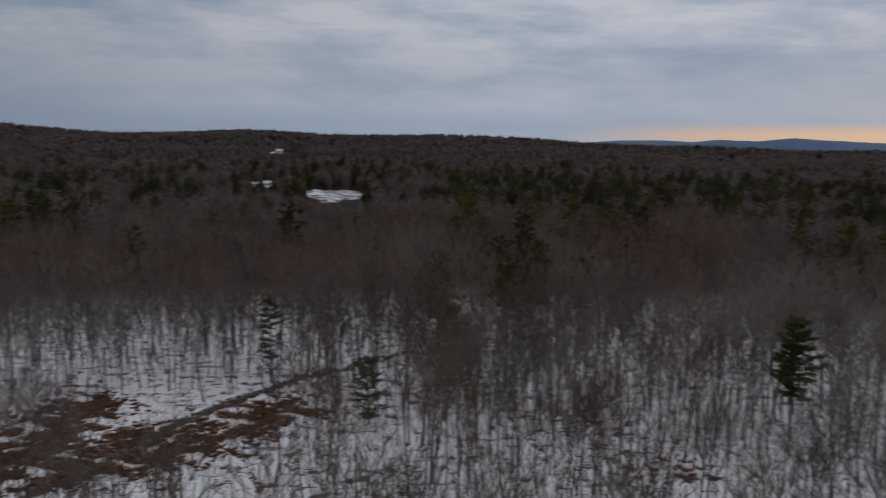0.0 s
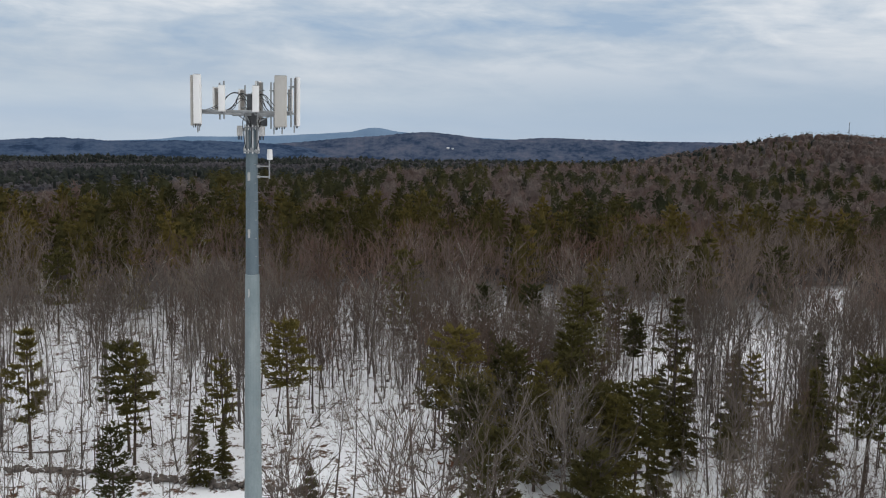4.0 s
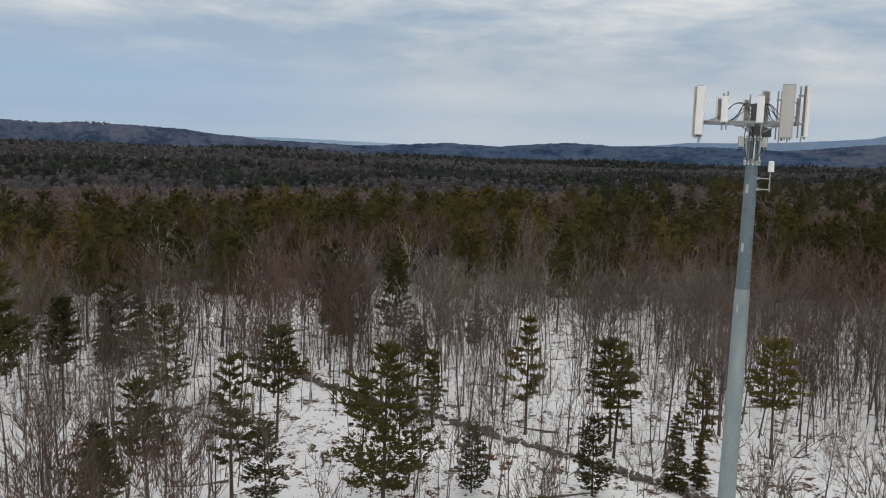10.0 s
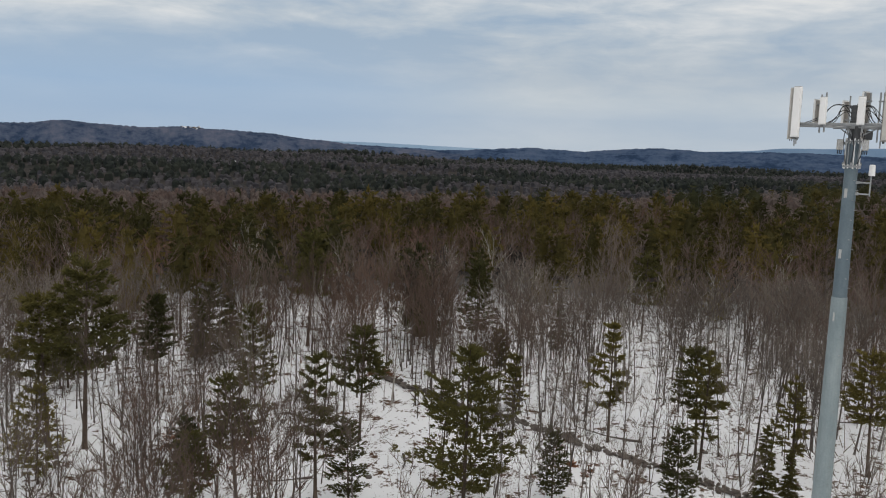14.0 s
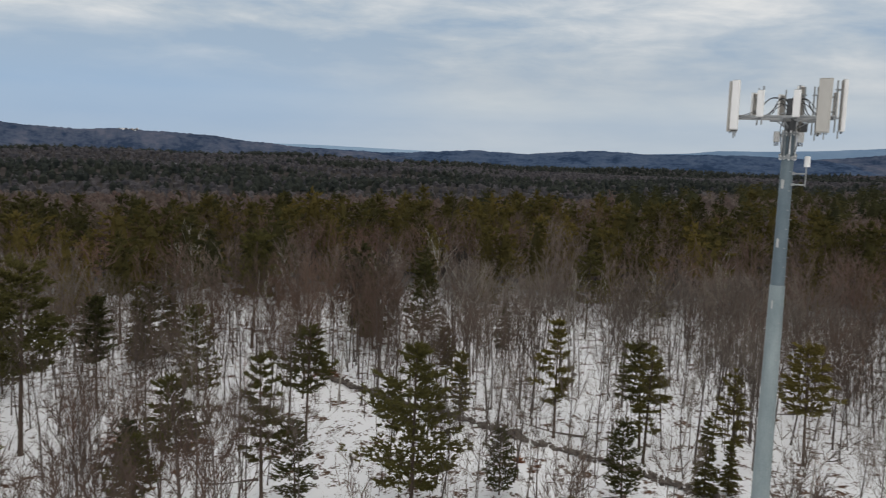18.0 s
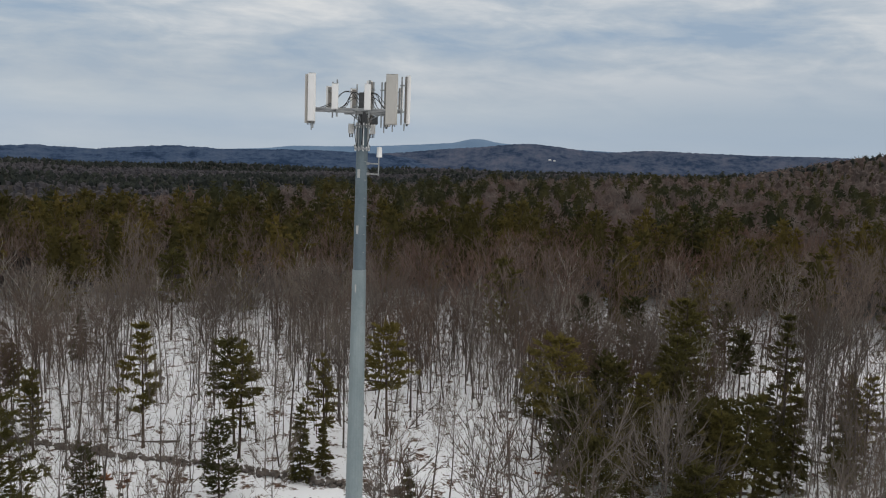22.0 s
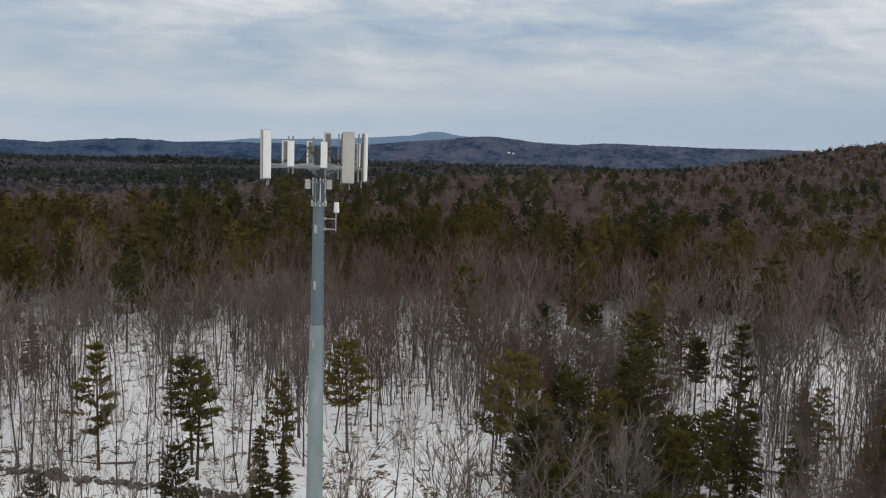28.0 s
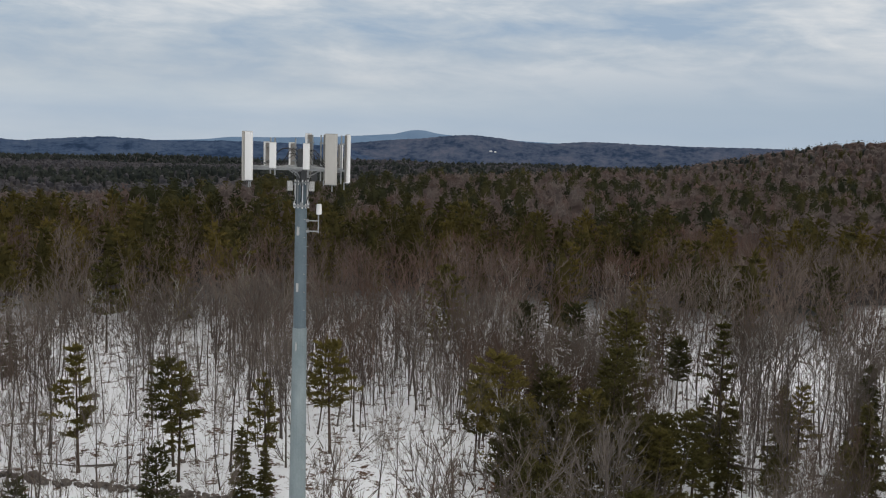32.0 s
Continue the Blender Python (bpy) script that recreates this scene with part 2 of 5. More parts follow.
twig_brown = material("twig_brown", twig_build((0.126, 0.086, 0.068), (0.118, 0.093, 0.078), (0.164, 0.141, 0.124), 0.42))
# valley twigs are bluish with painted haze; the nearer far woods only slightly greyed
wood_valley_haze = material("wood_valley_haze", twig_build((0.072, 0.074, 0.089), (0.096, 0.094, 0.107), (0.132, 0.124, 0.136), 0.14))
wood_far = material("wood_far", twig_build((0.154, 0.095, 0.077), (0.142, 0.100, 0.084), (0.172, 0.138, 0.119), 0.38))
wood_dist_haze = material("wood_dist_haze", twig_build((0.154, 0.108, 0.096), (0.150, 0.115, 0.106), (0.174, 0.143, 0.134), 0.28))
dry_leaf = material("dry_leaf", twig_build((0.300, 0.172, 0.122), (0.275, 0.168, 0.126), (0.310, 0.206, 0.158), 0.4))
pale_bark = material("pale_bark", lambda nt, b: ramp(nt, tex(nt, 4.0, 4, 0.6, (5, 5, 1)), [(0.35, (0.20, 0.185, 0.17)), (0.65, (0.42, 0.40, 0.37))]))


def needle_build(lo, hi, tree):
    """Dark to olive needles; each tree has its own tone, and sprays differ a little."""
    def build(nt, b):
        f = world_tex(nt, 0.02, 2, 0.5)
        g = world_tex(nt, 2.0, 3, 0.6)
        c = blend(nt, ramp(nt, f, [(0.38, lo), (0.62, hi)]), ramp(nt, g, [(0.3, (0.72, 0.72, 0.72)), (0.7, (1.25, 1.22, 1.15))]), 1.0, "MULTIPLY")
        t = single(nt) if tree else ramp(nt, world_tex(nt, 0.11, 1, 0.4, (1, 1, 0.15)), [(0.36, (0, 0, 0)), (0.64, (1, 1, 1))])
        return blend(nt, c, blend(nt, (0.68, 0.73, 0.75), (1.26, 1.20, 1.08), t), 1.0, "MULTIPLY")
    return build


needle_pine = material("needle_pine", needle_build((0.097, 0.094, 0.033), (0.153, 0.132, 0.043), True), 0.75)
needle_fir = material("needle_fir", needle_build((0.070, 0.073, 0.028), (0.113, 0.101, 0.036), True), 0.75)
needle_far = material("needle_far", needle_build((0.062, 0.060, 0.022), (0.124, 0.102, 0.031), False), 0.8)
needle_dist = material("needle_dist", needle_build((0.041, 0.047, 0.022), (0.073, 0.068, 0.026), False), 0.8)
# haze over the valley is mixed into these needles as blue-grey
needle_valley_haze = material("needle_valley_haze", needle_build((0.029, 0.039, 0.040), (0.047, 0.057, 0.053), False), 0.8)

for leafy in (twig_brown, dry_leaf, wood_valley_haze, wood_far, wood_dist_haze, needle_pine, needle_fir, needle_far, needle_dist, needle_valley_haze):
    thin(leafy)


def ground_build(nt, b):
    big = world_tex(nt, 0.035, 4, 0.6)
    mid = world_tex(nt, 0.45, 5, 0.62)
    fine = world_tex(nt, 2.2, 4, 0.7)
    snow = ramp(nt, big, [(0.3, (0.77, 0.797, 0.845)), (0.7, (0.865, 0.888, 0.925))])
    litter = ramp(nt, fine, [(0.3, (0.055, 0.036, 0.026)), (0.7, (0.16, 0.095, 0.062))])
    mix = nt.nodes.new("ShaderNodeMath")
    mix.operation = "ADD"
    nt.links.new(blend(nt, mid, fine, 0.42), mix.inputs[0])
    nt.links.new(blend(nt, (0, 0, 0), (0.16, 0.16, 0.16), big), mix.inputs[1])
    bare = ramp(nt, mix.outputs[0], [(0.505, (1, 1, 1)), (0.545, (0, 0, 0))])
    near = blend(nt, snow, litter, bare)
    # under the closed woods beyond the clearings the snow gives way to leaves, twigs and painted shade
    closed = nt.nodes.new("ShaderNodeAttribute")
    closed.attribute_name = "closed_wood_shade"
    # near-black: the trees' shade on this floor is put into its colour
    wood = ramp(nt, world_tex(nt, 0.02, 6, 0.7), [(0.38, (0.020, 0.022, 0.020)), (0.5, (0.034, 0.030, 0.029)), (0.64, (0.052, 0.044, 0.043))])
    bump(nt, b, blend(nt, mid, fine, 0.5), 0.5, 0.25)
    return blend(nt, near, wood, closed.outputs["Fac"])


ground_mat = material("snowy_ground", ground_build, 0.95, 0.0, 0.05)


def ridge_mat(name, lo, mid, hi, scale):
    """Patches of wood on a far slope, wide along it and long up it."""
    def build(nt, b):
        g = nt.nodes.new("ShaderNodeNewGeometry")
        sep = nt.nodes.new("ShaderNodeSeparateXYZ")
        nt.links.new(g.outputs["Position"], sep.inputs[0])
        ang, ln = nt.nodes.new("ShaderNodeMath"), nt.nodes.new("ShaderNodeVectorMath")
        ang.operation, ln.operation = "ARCTAN2", "LENGTH"
        nt.links.new(sep.outputs[0], ang.inputs[0])
        nt.links.new(sep.outputs[1], ang.inputs[1])
        nt.links.new(g.outputs["Position"], ln.inputs[0])
        co = nt.nodes.new("ShaderNodeCombineXYZ")
        nt.links.new(ang.outputs[0], co.inputs[0])
        nt.links.new(ln.outputs["Value"], co.inputs[1])
        fac = []
        for k in (1.0, 5.0):
            mp = nt.nodes.new("ShaderNodeMapping")
            mp.inputs["Scale"].default_value = (2300 * scale * k, scale * k * 0.22, 1)
            nt.links.new(co.outputs[0], mp.inputs[0])
            n = nt.nodes.new("ShaderNodeTexNoise")
            n.inputs["Scale"].default_value, n.inputs["Detail"].default_value, n.inputs["Roughness"].default_value = 1.0, 6, 0.66
            nt.links.new(mp.outputs[0], n.inputs["Vector"])
            fac.append(n.outputs["Fac"])
        return ramp(nt, blend(nt, fac[0], fac[1], 0.4), [(0.41, lo), (0.5, mid), (0.6, hi)])
    return material(name, build, 1.0, 0, 0.0)


# distance haze is put into these slope colours, bluest and palest on the horizon
ridge_dark_haze = ridge_mat("ridge_dark_haze", (0.020, 0.037, 0.074), (0.046, 0.073, 0.128), (0.072, 0.098, 0.152), 0.011)
ridge_wood_haze = ridge_mat("ridge_wood_haze", (0.024, 0.041, 0.078), (0.058, 0.076, 0.119), (0.094, 0.105, 0.146), 0.011)
ridge_blue_haze = ridge_mat("ridge_blue_haze", (0.115, 0.185, 0.285), (0.135, 0.210, 0.315), (0.155, 0.230, 0.335), 0.003)
ridge_pale_haze = ridge_mat("ridge_pale_haze", (0.200, 0.300, 0.420), (0.220, 0.320, 0.440), (0.240, 0.340, 0.460), 0.002)


def galv_build(dark, light):
    def build(nt, b):
        f = tex(nt, 1.3, 6, 0.6, (1, 1, 0.35))
        g = tex(nt, 14, 4, 0.7)
        bump(nt, b, g, 0.08, 0.01)
        return ramp(nt, blend(nt, f, g, 0.35), [(0.35, dark), (0.65, light)])
    return build


steel_low = material("galvanised_steel", galv_build((0.20, 0.252, 0.268), (0.315, 0.368, 0.378)), 0.55, 0.25)
steel_up = material("weathered_steel", galv_build((0.108, 0.146, 0.172), (0.172, 0.220, 0.248)), 0.6, 0.25)
steel_arm = material("arm_steel", galv_build((0.24, 0.255, 0.265), (0.40, 0.415, 0.42)), 0.5, 0.4)
steel_dark = material("dark_steel", galv_build((0.07, 0.075, 0.08), (0.14, 0.145, 0.15)), 0.55, 0.3)


def plain_build(c, v=0.08):
    def build(nt, b):
        f = tex(nt, 2.2, 4, 0.6, (1, 1, 0.4))
        lo, hi = tuple(k * (1 - v) for k in c), tuple(min(1, k * (1 + v)) for k in c)
        return ramp(nt, f, [(0.35, lo), (0.65, hi)])
    return build


radome_white = material("radome_white", plain_build((0.84, 0.84, 0.835), 0.03), 0.5)
radome_beige = material("radome_beige", plain_build((0.50, 0.485, 0.455), 0.05), 0.6)
panel_back = material("panel_back", plain_build((0.27, 0.255, 0.235), 0.15), 0.6)
unit_grey = material("unit_grey", plain_build((0.44, 0.45, 0.44), 0.06), 0.5)
rubber = material("black_rubber", plain_build((0.02, 0.02, 0.022), 0.2), 0.5)
rock_mat = material("field_stone", lambda nt, b: ramp(nt, world_tex(nt, 1.1, 5, 0.7), [(0.35, (0.05, 0.042, 0.038)), (0.68, (0.20, 0.18, 0.165))]))
fern_mat = material("dead_fern", lambda nt, b: blend(nt, ramp(nt, world_tex(nt, 0.6, 5, 0.7), [(0.3, (0.090, 0.040, 0.022)), (0.7, (0.245, 0.108, 0.055))]), blend(nt, (0.6, 0.6, 0.6), (1.4, 1.4, 1.4), island(nt)), 1.0, "MULTIPLY"))
wall_white = material("white_siding", plain_build((0.7, 0.7, 0.7), 0.05))
roof_mat = material("snowy_roof", plain_build((0.66, 0.68, 0.72), 0.08))
snow_mat = material("field_snow", lambda nt, b: ramp(nt, world_tex(nt, 0.12, 6, 0.7), [(0.47, (0.10, 0.085, 0.075)), (0.52, (0.66, 0.69, 0.74)), (0.7, (0.8, 0.82, 0.86))]))

# ---------------------------------------------------------------- meshes


def mesh_from(name, V, F, mat, smooth=False, normals=None):
    """A mesh from an array of places and arrays of triangles or quads."""
    me = bpy.data.meshes.new(name)
    V, F = np.asarray(V, np.float32), np.asarray(F, np.int32)
    k = F.shape[1]
    me.vertices.add(len(V))
    me.vertices.foreach_set("co", V.ravel())
    me.loops.add(F.size)
    me.loops.foreach_set("vertex_index", F.ravel())
    me.polygons.add(len(F))
    me.polygons.foreach_set("loop_start", np.arange(0, F.size, k, dtype=np.int32))
    me.polygons.foreach_set("use_smooth", np.full(len(F), smooth))
    me.materials.append(mat)
    me.update(calc_edges=True)
    if normals is not None:
        at = me.attributes.new("custom_normal", "FLOAT_VECTOR", "POINT")
        at.data.foreach_set("vector", np.asarray(normals, np.float32).ravel())
    return me


def part(name, bm, mat, parent, label="", smooth=False):
    me = bpy.data.meshes.new(name)
    bm.to_mesh(me)
    bm.free()
    me.materials.append(mat)
    if smooth:
        me.polygons.foreach_set("use_smooth", [True] * len(me.polygons))
    ob = new(name, me)
    ob.parent = parent
    return tagged(ob, label)


def part_of(name, V, F, mat, parent, label=""):
    ob = new(name, mesh_from(name, V, F, mat))
    ob.parent = parent
    return tagged(ob, label)


def put(az, r):
    """East and north of a place at a bearing (degrees to the left of north) and a distance."""
    return -r * np.sin(np.radians(az)), r * np.cos(np.radians(az))


def wave(x, y, s, seed):
    """Smooth numbers about -1..1 that vary over s metres."""
    g = np.random.default_rng(seed)
    out = 0
    for k in range(5):
        a, ph, f = g.uniform(0, 6.283), g.uniform(0, 6.283), g.uniform(0.6, 1.7)
        out = out + np.sin((x * np.cos(a) + y * np.sin(a)) * 6.283 * f / s + ph)
    return out / 2.6


def ease(a, b, v):
    t = np.clip((v - a) / (b - a), 0, 1)
    return t * t * (3 - 2 * t)


def terrain(x, y):
    r, az = np.hypot(x, y), np.degrees(np.arctan2(-x, y))
    az = np.where(az < -110, az + 360, az)
    z = 0.35 * wave(x, y, 60, 3) + 0.15 * wave(x, y, 17, 4) * ease(30, 80, r)
    z = z + 1.5 * wave(x, y, 260, 5) * ease(150, 500, r)
    # the plateau ends, nearer towards the west, and falls into the valley
    edge = np.interp(az, [-60, 40, 62, 70, 82, 93, 107, 120, 145, 200], [2500, 2500, 1500, 900, 600, 420, 320, 260, 240, 400])
    fall = np.interp(az, [45, 65, 95, 125, 150], [0, 32, 46, 52, 50])
    z = z - fall * ease(0, 1, (r - edge) / (edge * 0.25 + 130))
    z = z + 5 * wave(x, y, 700, 6) * ease(900, 1600, r)
    # the valley floor climbs again towards the western hill
    z = z + np.interp(az, [94, 105, 113, 120, 145, 170], [0, 4, 18, 30, 32, 20]) * ease(950, 2400, r) * (1 - ease(2500, 2900, r))
    # a wooded hill to the north-west and the long rise to the north
    z = z + 36 * np.exp(-((az - 52.3) / 7.2) ** 2) * np.exp(-((r - 1350) / 420) ** 2)
    rise = np.interp(az, [-40, -27, -15, -8, 0, 12, 25, 45, 55, 62], [16, 20, 28, 39, 50, 51, 52, 46, 20, 0])
    z = z + rise * ease(500, 1900, r) * (1 - 0.5 * ease(2000, 2600, r))
    z = z + 24 * np.exp(-((az - 31) / 4.2) ** 2) * np.exp(-((r - 2150) / 350) ** 2)
    z = z + 10 * np.exp(-((az - 41) / 2.5) ** 2) * np.exp(-((r - 2000) / 300) ** 2)
    return z


def build_ground():
    az = np.concatenate([np.arange(-45, 160, 1.2), np.arange(160, 315, 3.5)])
    rr = np.concatenate([np.linspace(0.004, 60, 9), np.linspace(66, 330, 50), np.geomspace(340, 4950, 64)])
    A, R = np.meshgrid(az, rr, indexing="ij")
    X, Y = put(A, R)
    Z = terrain(X, Y)
    n, m = A.shape
    V = np.stack([X, Y, Z], -1).reshape(-1, 3)
    i, j = np.meshgrid(np.arange(n), np.arange(m - 1), indexing="ij")
    k = (i + 1) % n
    F = np.stack([i * m + j, i * m + j + 1, k * m + j + 1, k * m + j], -1).reshape(-1, 4)
    me = mesh_from("ground", V, F[:, ::-1], ground_mat, True)
    # 1 where leafy floor and painted shade take the place of snow
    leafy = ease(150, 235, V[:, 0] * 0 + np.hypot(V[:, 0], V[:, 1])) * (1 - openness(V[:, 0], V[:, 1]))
    me.attributes.new("closed_wood_shade", "FLOAT", "POINT").data.foreach_set("value", leafy.astype(np.float32))
    ob = new("ground", me)
    tagged(ob, "snow-covered forest floor with leaf litter, running out into wooded hills", "ground", kind="structure")



def ridge(name, label, mat, dist, depth, stops, rough=1.0, seed=1, soft=0.5):
    """A long hill: crest heights in metres above the eye's level at bearings."""
    a0, a1 = stops[0][0], stops[-1][0]
    az = np.arange(a0, a1, 0.06)
    b, h = [s[0] for s in stops], [s[1] for s in stops]
    crest = np.zeros_like(az)
    for d in np.linspace(-soft, soft, 9):
        crest += np.interp(az + d, b, h) / 9
    g = np.random.default_rng(seed)
    saw = g.normal(0, 1, len(az))
    crest = EYE + crest + rough * (0.9 * saw + 1.2 * wave(az * 60, az * 0, 40, seed) + 1.5 * wave(az * 60, az * 0, 150, seed + 1))
    steps = np.array([-1.0, -0.8, -0.6, -0.45, -0.3, -0.2, -0.1, 0.0, 0.15, 0.5])
    lift = np.array([0.0, 0.12, 0.3, 0.46, 0.64, 0.78, 0.91, 1.0, 0.9, 0.2])
    base = -62.0
    V = []
    for s, l in zip(steps, lift):
        R = dist + s * depth
        X, Y = put(az, R)
        Z = base + (crest - base) * l
        if 0 < l < 1:
            Z = Z + rough * (3.5 * wave(X, Y, 330, seed + 2) + 1.6 * wave(X, Y, 90, seed + 3)) * min(1, 4 * (1 - l))
        V.append(np.stack([X, Y, Z], -1))
    n, m = len(steps), len(az)
    i, j = np.meshgrid(np.arange(n - 1), np.arange(m - 1), indexing="ij")
    F = np.stack([i * m + j, i * m + j + 1, (i + 1) * m + j + 1, (i + 1) * m + j], -1).reshape(-1, 4)
    ob = new(name, mesh_from(name, np.concatenate(V), F, mat, True))
    return tagged(ob, label, "hill", kind="structure")


def el(dist, *pairs):
    return [(a, dist * math.tan(radians(e))) for a, e in pairs]


# the farthest ridges take the materials with the most haze painted in
ridge("backdrop_west_hill", "long wooded hill with bare trees beyond the valley", ridge_wood_haze, 3100, 900,
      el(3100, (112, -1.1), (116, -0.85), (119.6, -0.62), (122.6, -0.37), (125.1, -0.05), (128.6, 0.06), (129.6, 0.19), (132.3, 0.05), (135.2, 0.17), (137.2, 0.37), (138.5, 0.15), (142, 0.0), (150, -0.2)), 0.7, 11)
ridge("backdrop_valley_ridge", "dark forested ridge across the valley", ridge_dark_haze, 3600, 1200,
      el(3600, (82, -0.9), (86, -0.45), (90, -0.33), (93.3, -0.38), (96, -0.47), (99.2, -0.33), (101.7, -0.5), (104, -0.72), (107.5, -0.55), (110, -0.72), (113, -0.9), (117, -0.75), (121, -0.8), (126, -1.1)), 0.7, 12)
ridge("backdrop_dome_hill", "broad wooded hill with a rounded summit, tinted blue as haze", ridge_wood_haze, 3900, 1100,
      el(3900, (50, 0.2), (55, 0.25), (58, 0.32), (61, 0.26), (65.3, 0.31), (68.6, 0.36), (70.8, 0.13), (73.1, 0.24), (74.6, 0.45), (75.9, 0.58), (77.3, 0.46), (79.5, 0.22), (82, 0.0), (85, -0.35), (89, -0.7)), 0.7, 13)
ridge("backdrop_blue_ridge", "mountain ridge in the distance, coloured blue as haze", ridge_blue_haze, 4400, 500,
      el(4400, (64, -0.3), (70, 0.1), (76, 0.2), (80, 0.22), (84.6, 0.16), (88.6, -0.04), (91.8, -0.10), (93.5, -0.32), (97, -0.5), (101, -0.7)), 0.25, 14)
ridge("backdrop_mountain", "mountain on the horizon, coloured pale blue as haze", ridge_blue_haze, 4650, 300,
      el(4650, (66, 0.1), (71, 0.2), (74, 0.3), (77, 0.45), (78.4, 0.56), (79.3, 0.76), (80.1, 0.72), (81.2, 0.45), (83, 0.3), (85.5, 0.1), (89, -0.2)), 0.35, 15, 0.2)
ridge("backdrop_far_hills", "hills on the horizon, coloured pale blue as haze", ridge_pale_haze, 4750, 250,
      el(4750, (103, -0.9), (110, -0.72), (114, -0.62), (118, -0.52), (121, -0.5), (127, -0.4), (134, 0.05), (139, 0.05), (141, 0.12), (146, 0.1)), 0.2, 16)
ridge("backdrop_sunset_hills", "hills under the evening sky, coloured blue as haze", ridge_blue_haze, 4700, 300,
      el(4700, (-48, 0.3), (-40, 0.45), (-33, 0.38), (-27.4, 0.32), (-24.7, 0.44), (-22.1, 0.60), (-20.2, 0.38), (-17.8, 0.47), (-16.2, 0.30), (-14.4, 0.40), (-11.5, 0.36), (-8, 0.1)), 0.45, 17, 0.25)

# ---------------------------------------------------------------- tree shapes


def tube(V, F, pts, radii, sides):
    """Adds a tapered tube along the points."""
    base = len(V)
    for p, q in zip(pts, radii):
        for k in range(sides):
            a = 6.283 * k / sides
            V.append((p[0] + q * math.cos(a), p[1] + q * math.sin(a), p[2]))
    for i in range(len(pts) - 1):
        for k in range(sides):
            a, b = base + i * sides + k, base + i * sides + (k + 1) % sides
            F.append((a, b, b + sides))
            F.append((a, b + sides, a + sides))


def spike(V, F, p, q, w, g):
    """Adds one thin tapered blade from p to q."""
    d = np.subtract(q, p)
    s = np.cross(d, g.normal(0, 1, 3))
    s *= w / (np.linalg.norm(s) + 1e-9) / 2
    n = len(V)
    V.extend([tuple(p - s), tuple(p + s), tuple(q)])
    F.append((n, n + 1, n + 2))


def limb_way(g, tilt, az):
    return np.array([math.sin(tilt) * math.cos(az), math.sin(tilt) * math.sin(az), math.cos(tilt)])


def bare_tree(seed, h, limbs, branches, twigs, twig_w, sides=5, low=0.38, spread=1.0):
    """A leafless tree: (trunk places, triangles), (crown places, triangles)."""
    g = np.random.default_rng(seed)
    TV, TF, CV, CF = [], [], [], []
    lean = g.normal(0, 0.065, 2)
    bend = g.normal(0, 0.018, 2) * h

    def stem(t):
        return np.array([lean[0] * t * h + bend[0] * math.sin(3 * t), lean[1] * t * h + bend[1] * math.sin(3.6 * t), t * h])

    r0 = h * g.uniform(0.0052, 0.0090)
    ts = [-0.03, 0.0, 0.04, 0.25, 0.45, 0.65, 0.82, 0.97] if sides > 3 else [-0.03, 0.3, 0.65, 0.95]
    tube(TV, TF, [stem(t) for t in ts], [r0 * (1.5 if t <= 0 else 1.1 - t) + (0.012 if h > 6 else 0.0) for t in ts], sides)
    a0 = g.uniform(0, 6)
    for i in range(limbs):
        t = low + (0.97 - low) * (i + g.uniform(0, 0.8)) / limbs
        az = a0 + i * 2.4 + g.normal(0, 0.4)
        way = limb_way(g, radians(g.uniform(16, 46)) * spread, az)
        size = h * (0.47 - 0.28 * t) * g.uniform(0.7, 1.25)
        p = stem(t)
        q = p + way * size * 0.55
        e = q + (way + (0, 0, 0.35)) * size * 0.5
        rr = max(0.00145 * h, r0 * (1.05 - t) * 0.55)
        if sides > 3:
            tube(CV, CF, [p, q, e], [rr, rr * 0.6, 0.008], 3)
        else:
            spike(CV, CF, p, e, rr * 2.4, g)
        for b in range(branches):
            s = g.uniform(0.2, 1.0)
            bp = p + (q - p) * min(1, s * 2) + (e - q) * max(0, s * 2 - 1)
            bw = way * 0.8 + g.normal(0, 0.40, 3) + (0, 0, 0.45)
            bw /= np.linalg.norm(bw)
            bs = size * g.uniform(0.35, 0.65)
            be = bp + bw * bs
            spike(CV, CF, bp, be, max(twig_w * 1.3, rr * 0.8), g)
            for k in range(twigs):
                tp = bp + (be - bp) * g.uniform(0.1, 1.0)
                tw = bw * 0.8 + g.normal(0, 0.34, 3) + (0, 0, 0.35)
                tw /= np.linalg.norm(tw)
                spike(CV, CF, tp, tp + tw * bs * g.uniform(0.4, 0.95), twig_w * g.uniform(0.7, 1.3), g)
    return (np.array(TV), np.array(TF)), (np.array(CV), np.array(CF))


SHAPES = {  # crown start, widest radius, roundness of the head, gaps, rise of the boughs, whorls, needles start along a bough
    "pine": (0.12, 0.34, 0.60, 0.10, 0.10, 14, 0.12),
    "tall": (0.44, 0.25, 0.42, 0.18, 0.05, 9, 0.12),
    "slim": (0.28, 0.20, 0.45, 0.44, 0.04, 10, 0.2),
    "fir": (0.07, 0.20, 0.80, 0.10, -0.08, 14, 0.06),
    "crest": (0.42, 0.18, 0.42, 0.06, 0.12, 9, 0.05),
    "bush": (0.10, 0.28, 0.42, 0.10, 0.16, 13, 0.08),
}


def soft_normals(V, lift=0.42):
    """A crown shades as one loose mass: normals lean outwards and up."""
    n = np.column_stack([V[:, 0] * 3.0, V[:, 1] * 3.0, lift + 0.9 * (V[:, 2] - 0.5)])
    return n / (np.linalg.norm(n, axis=1)[:, None] + 1e-9)


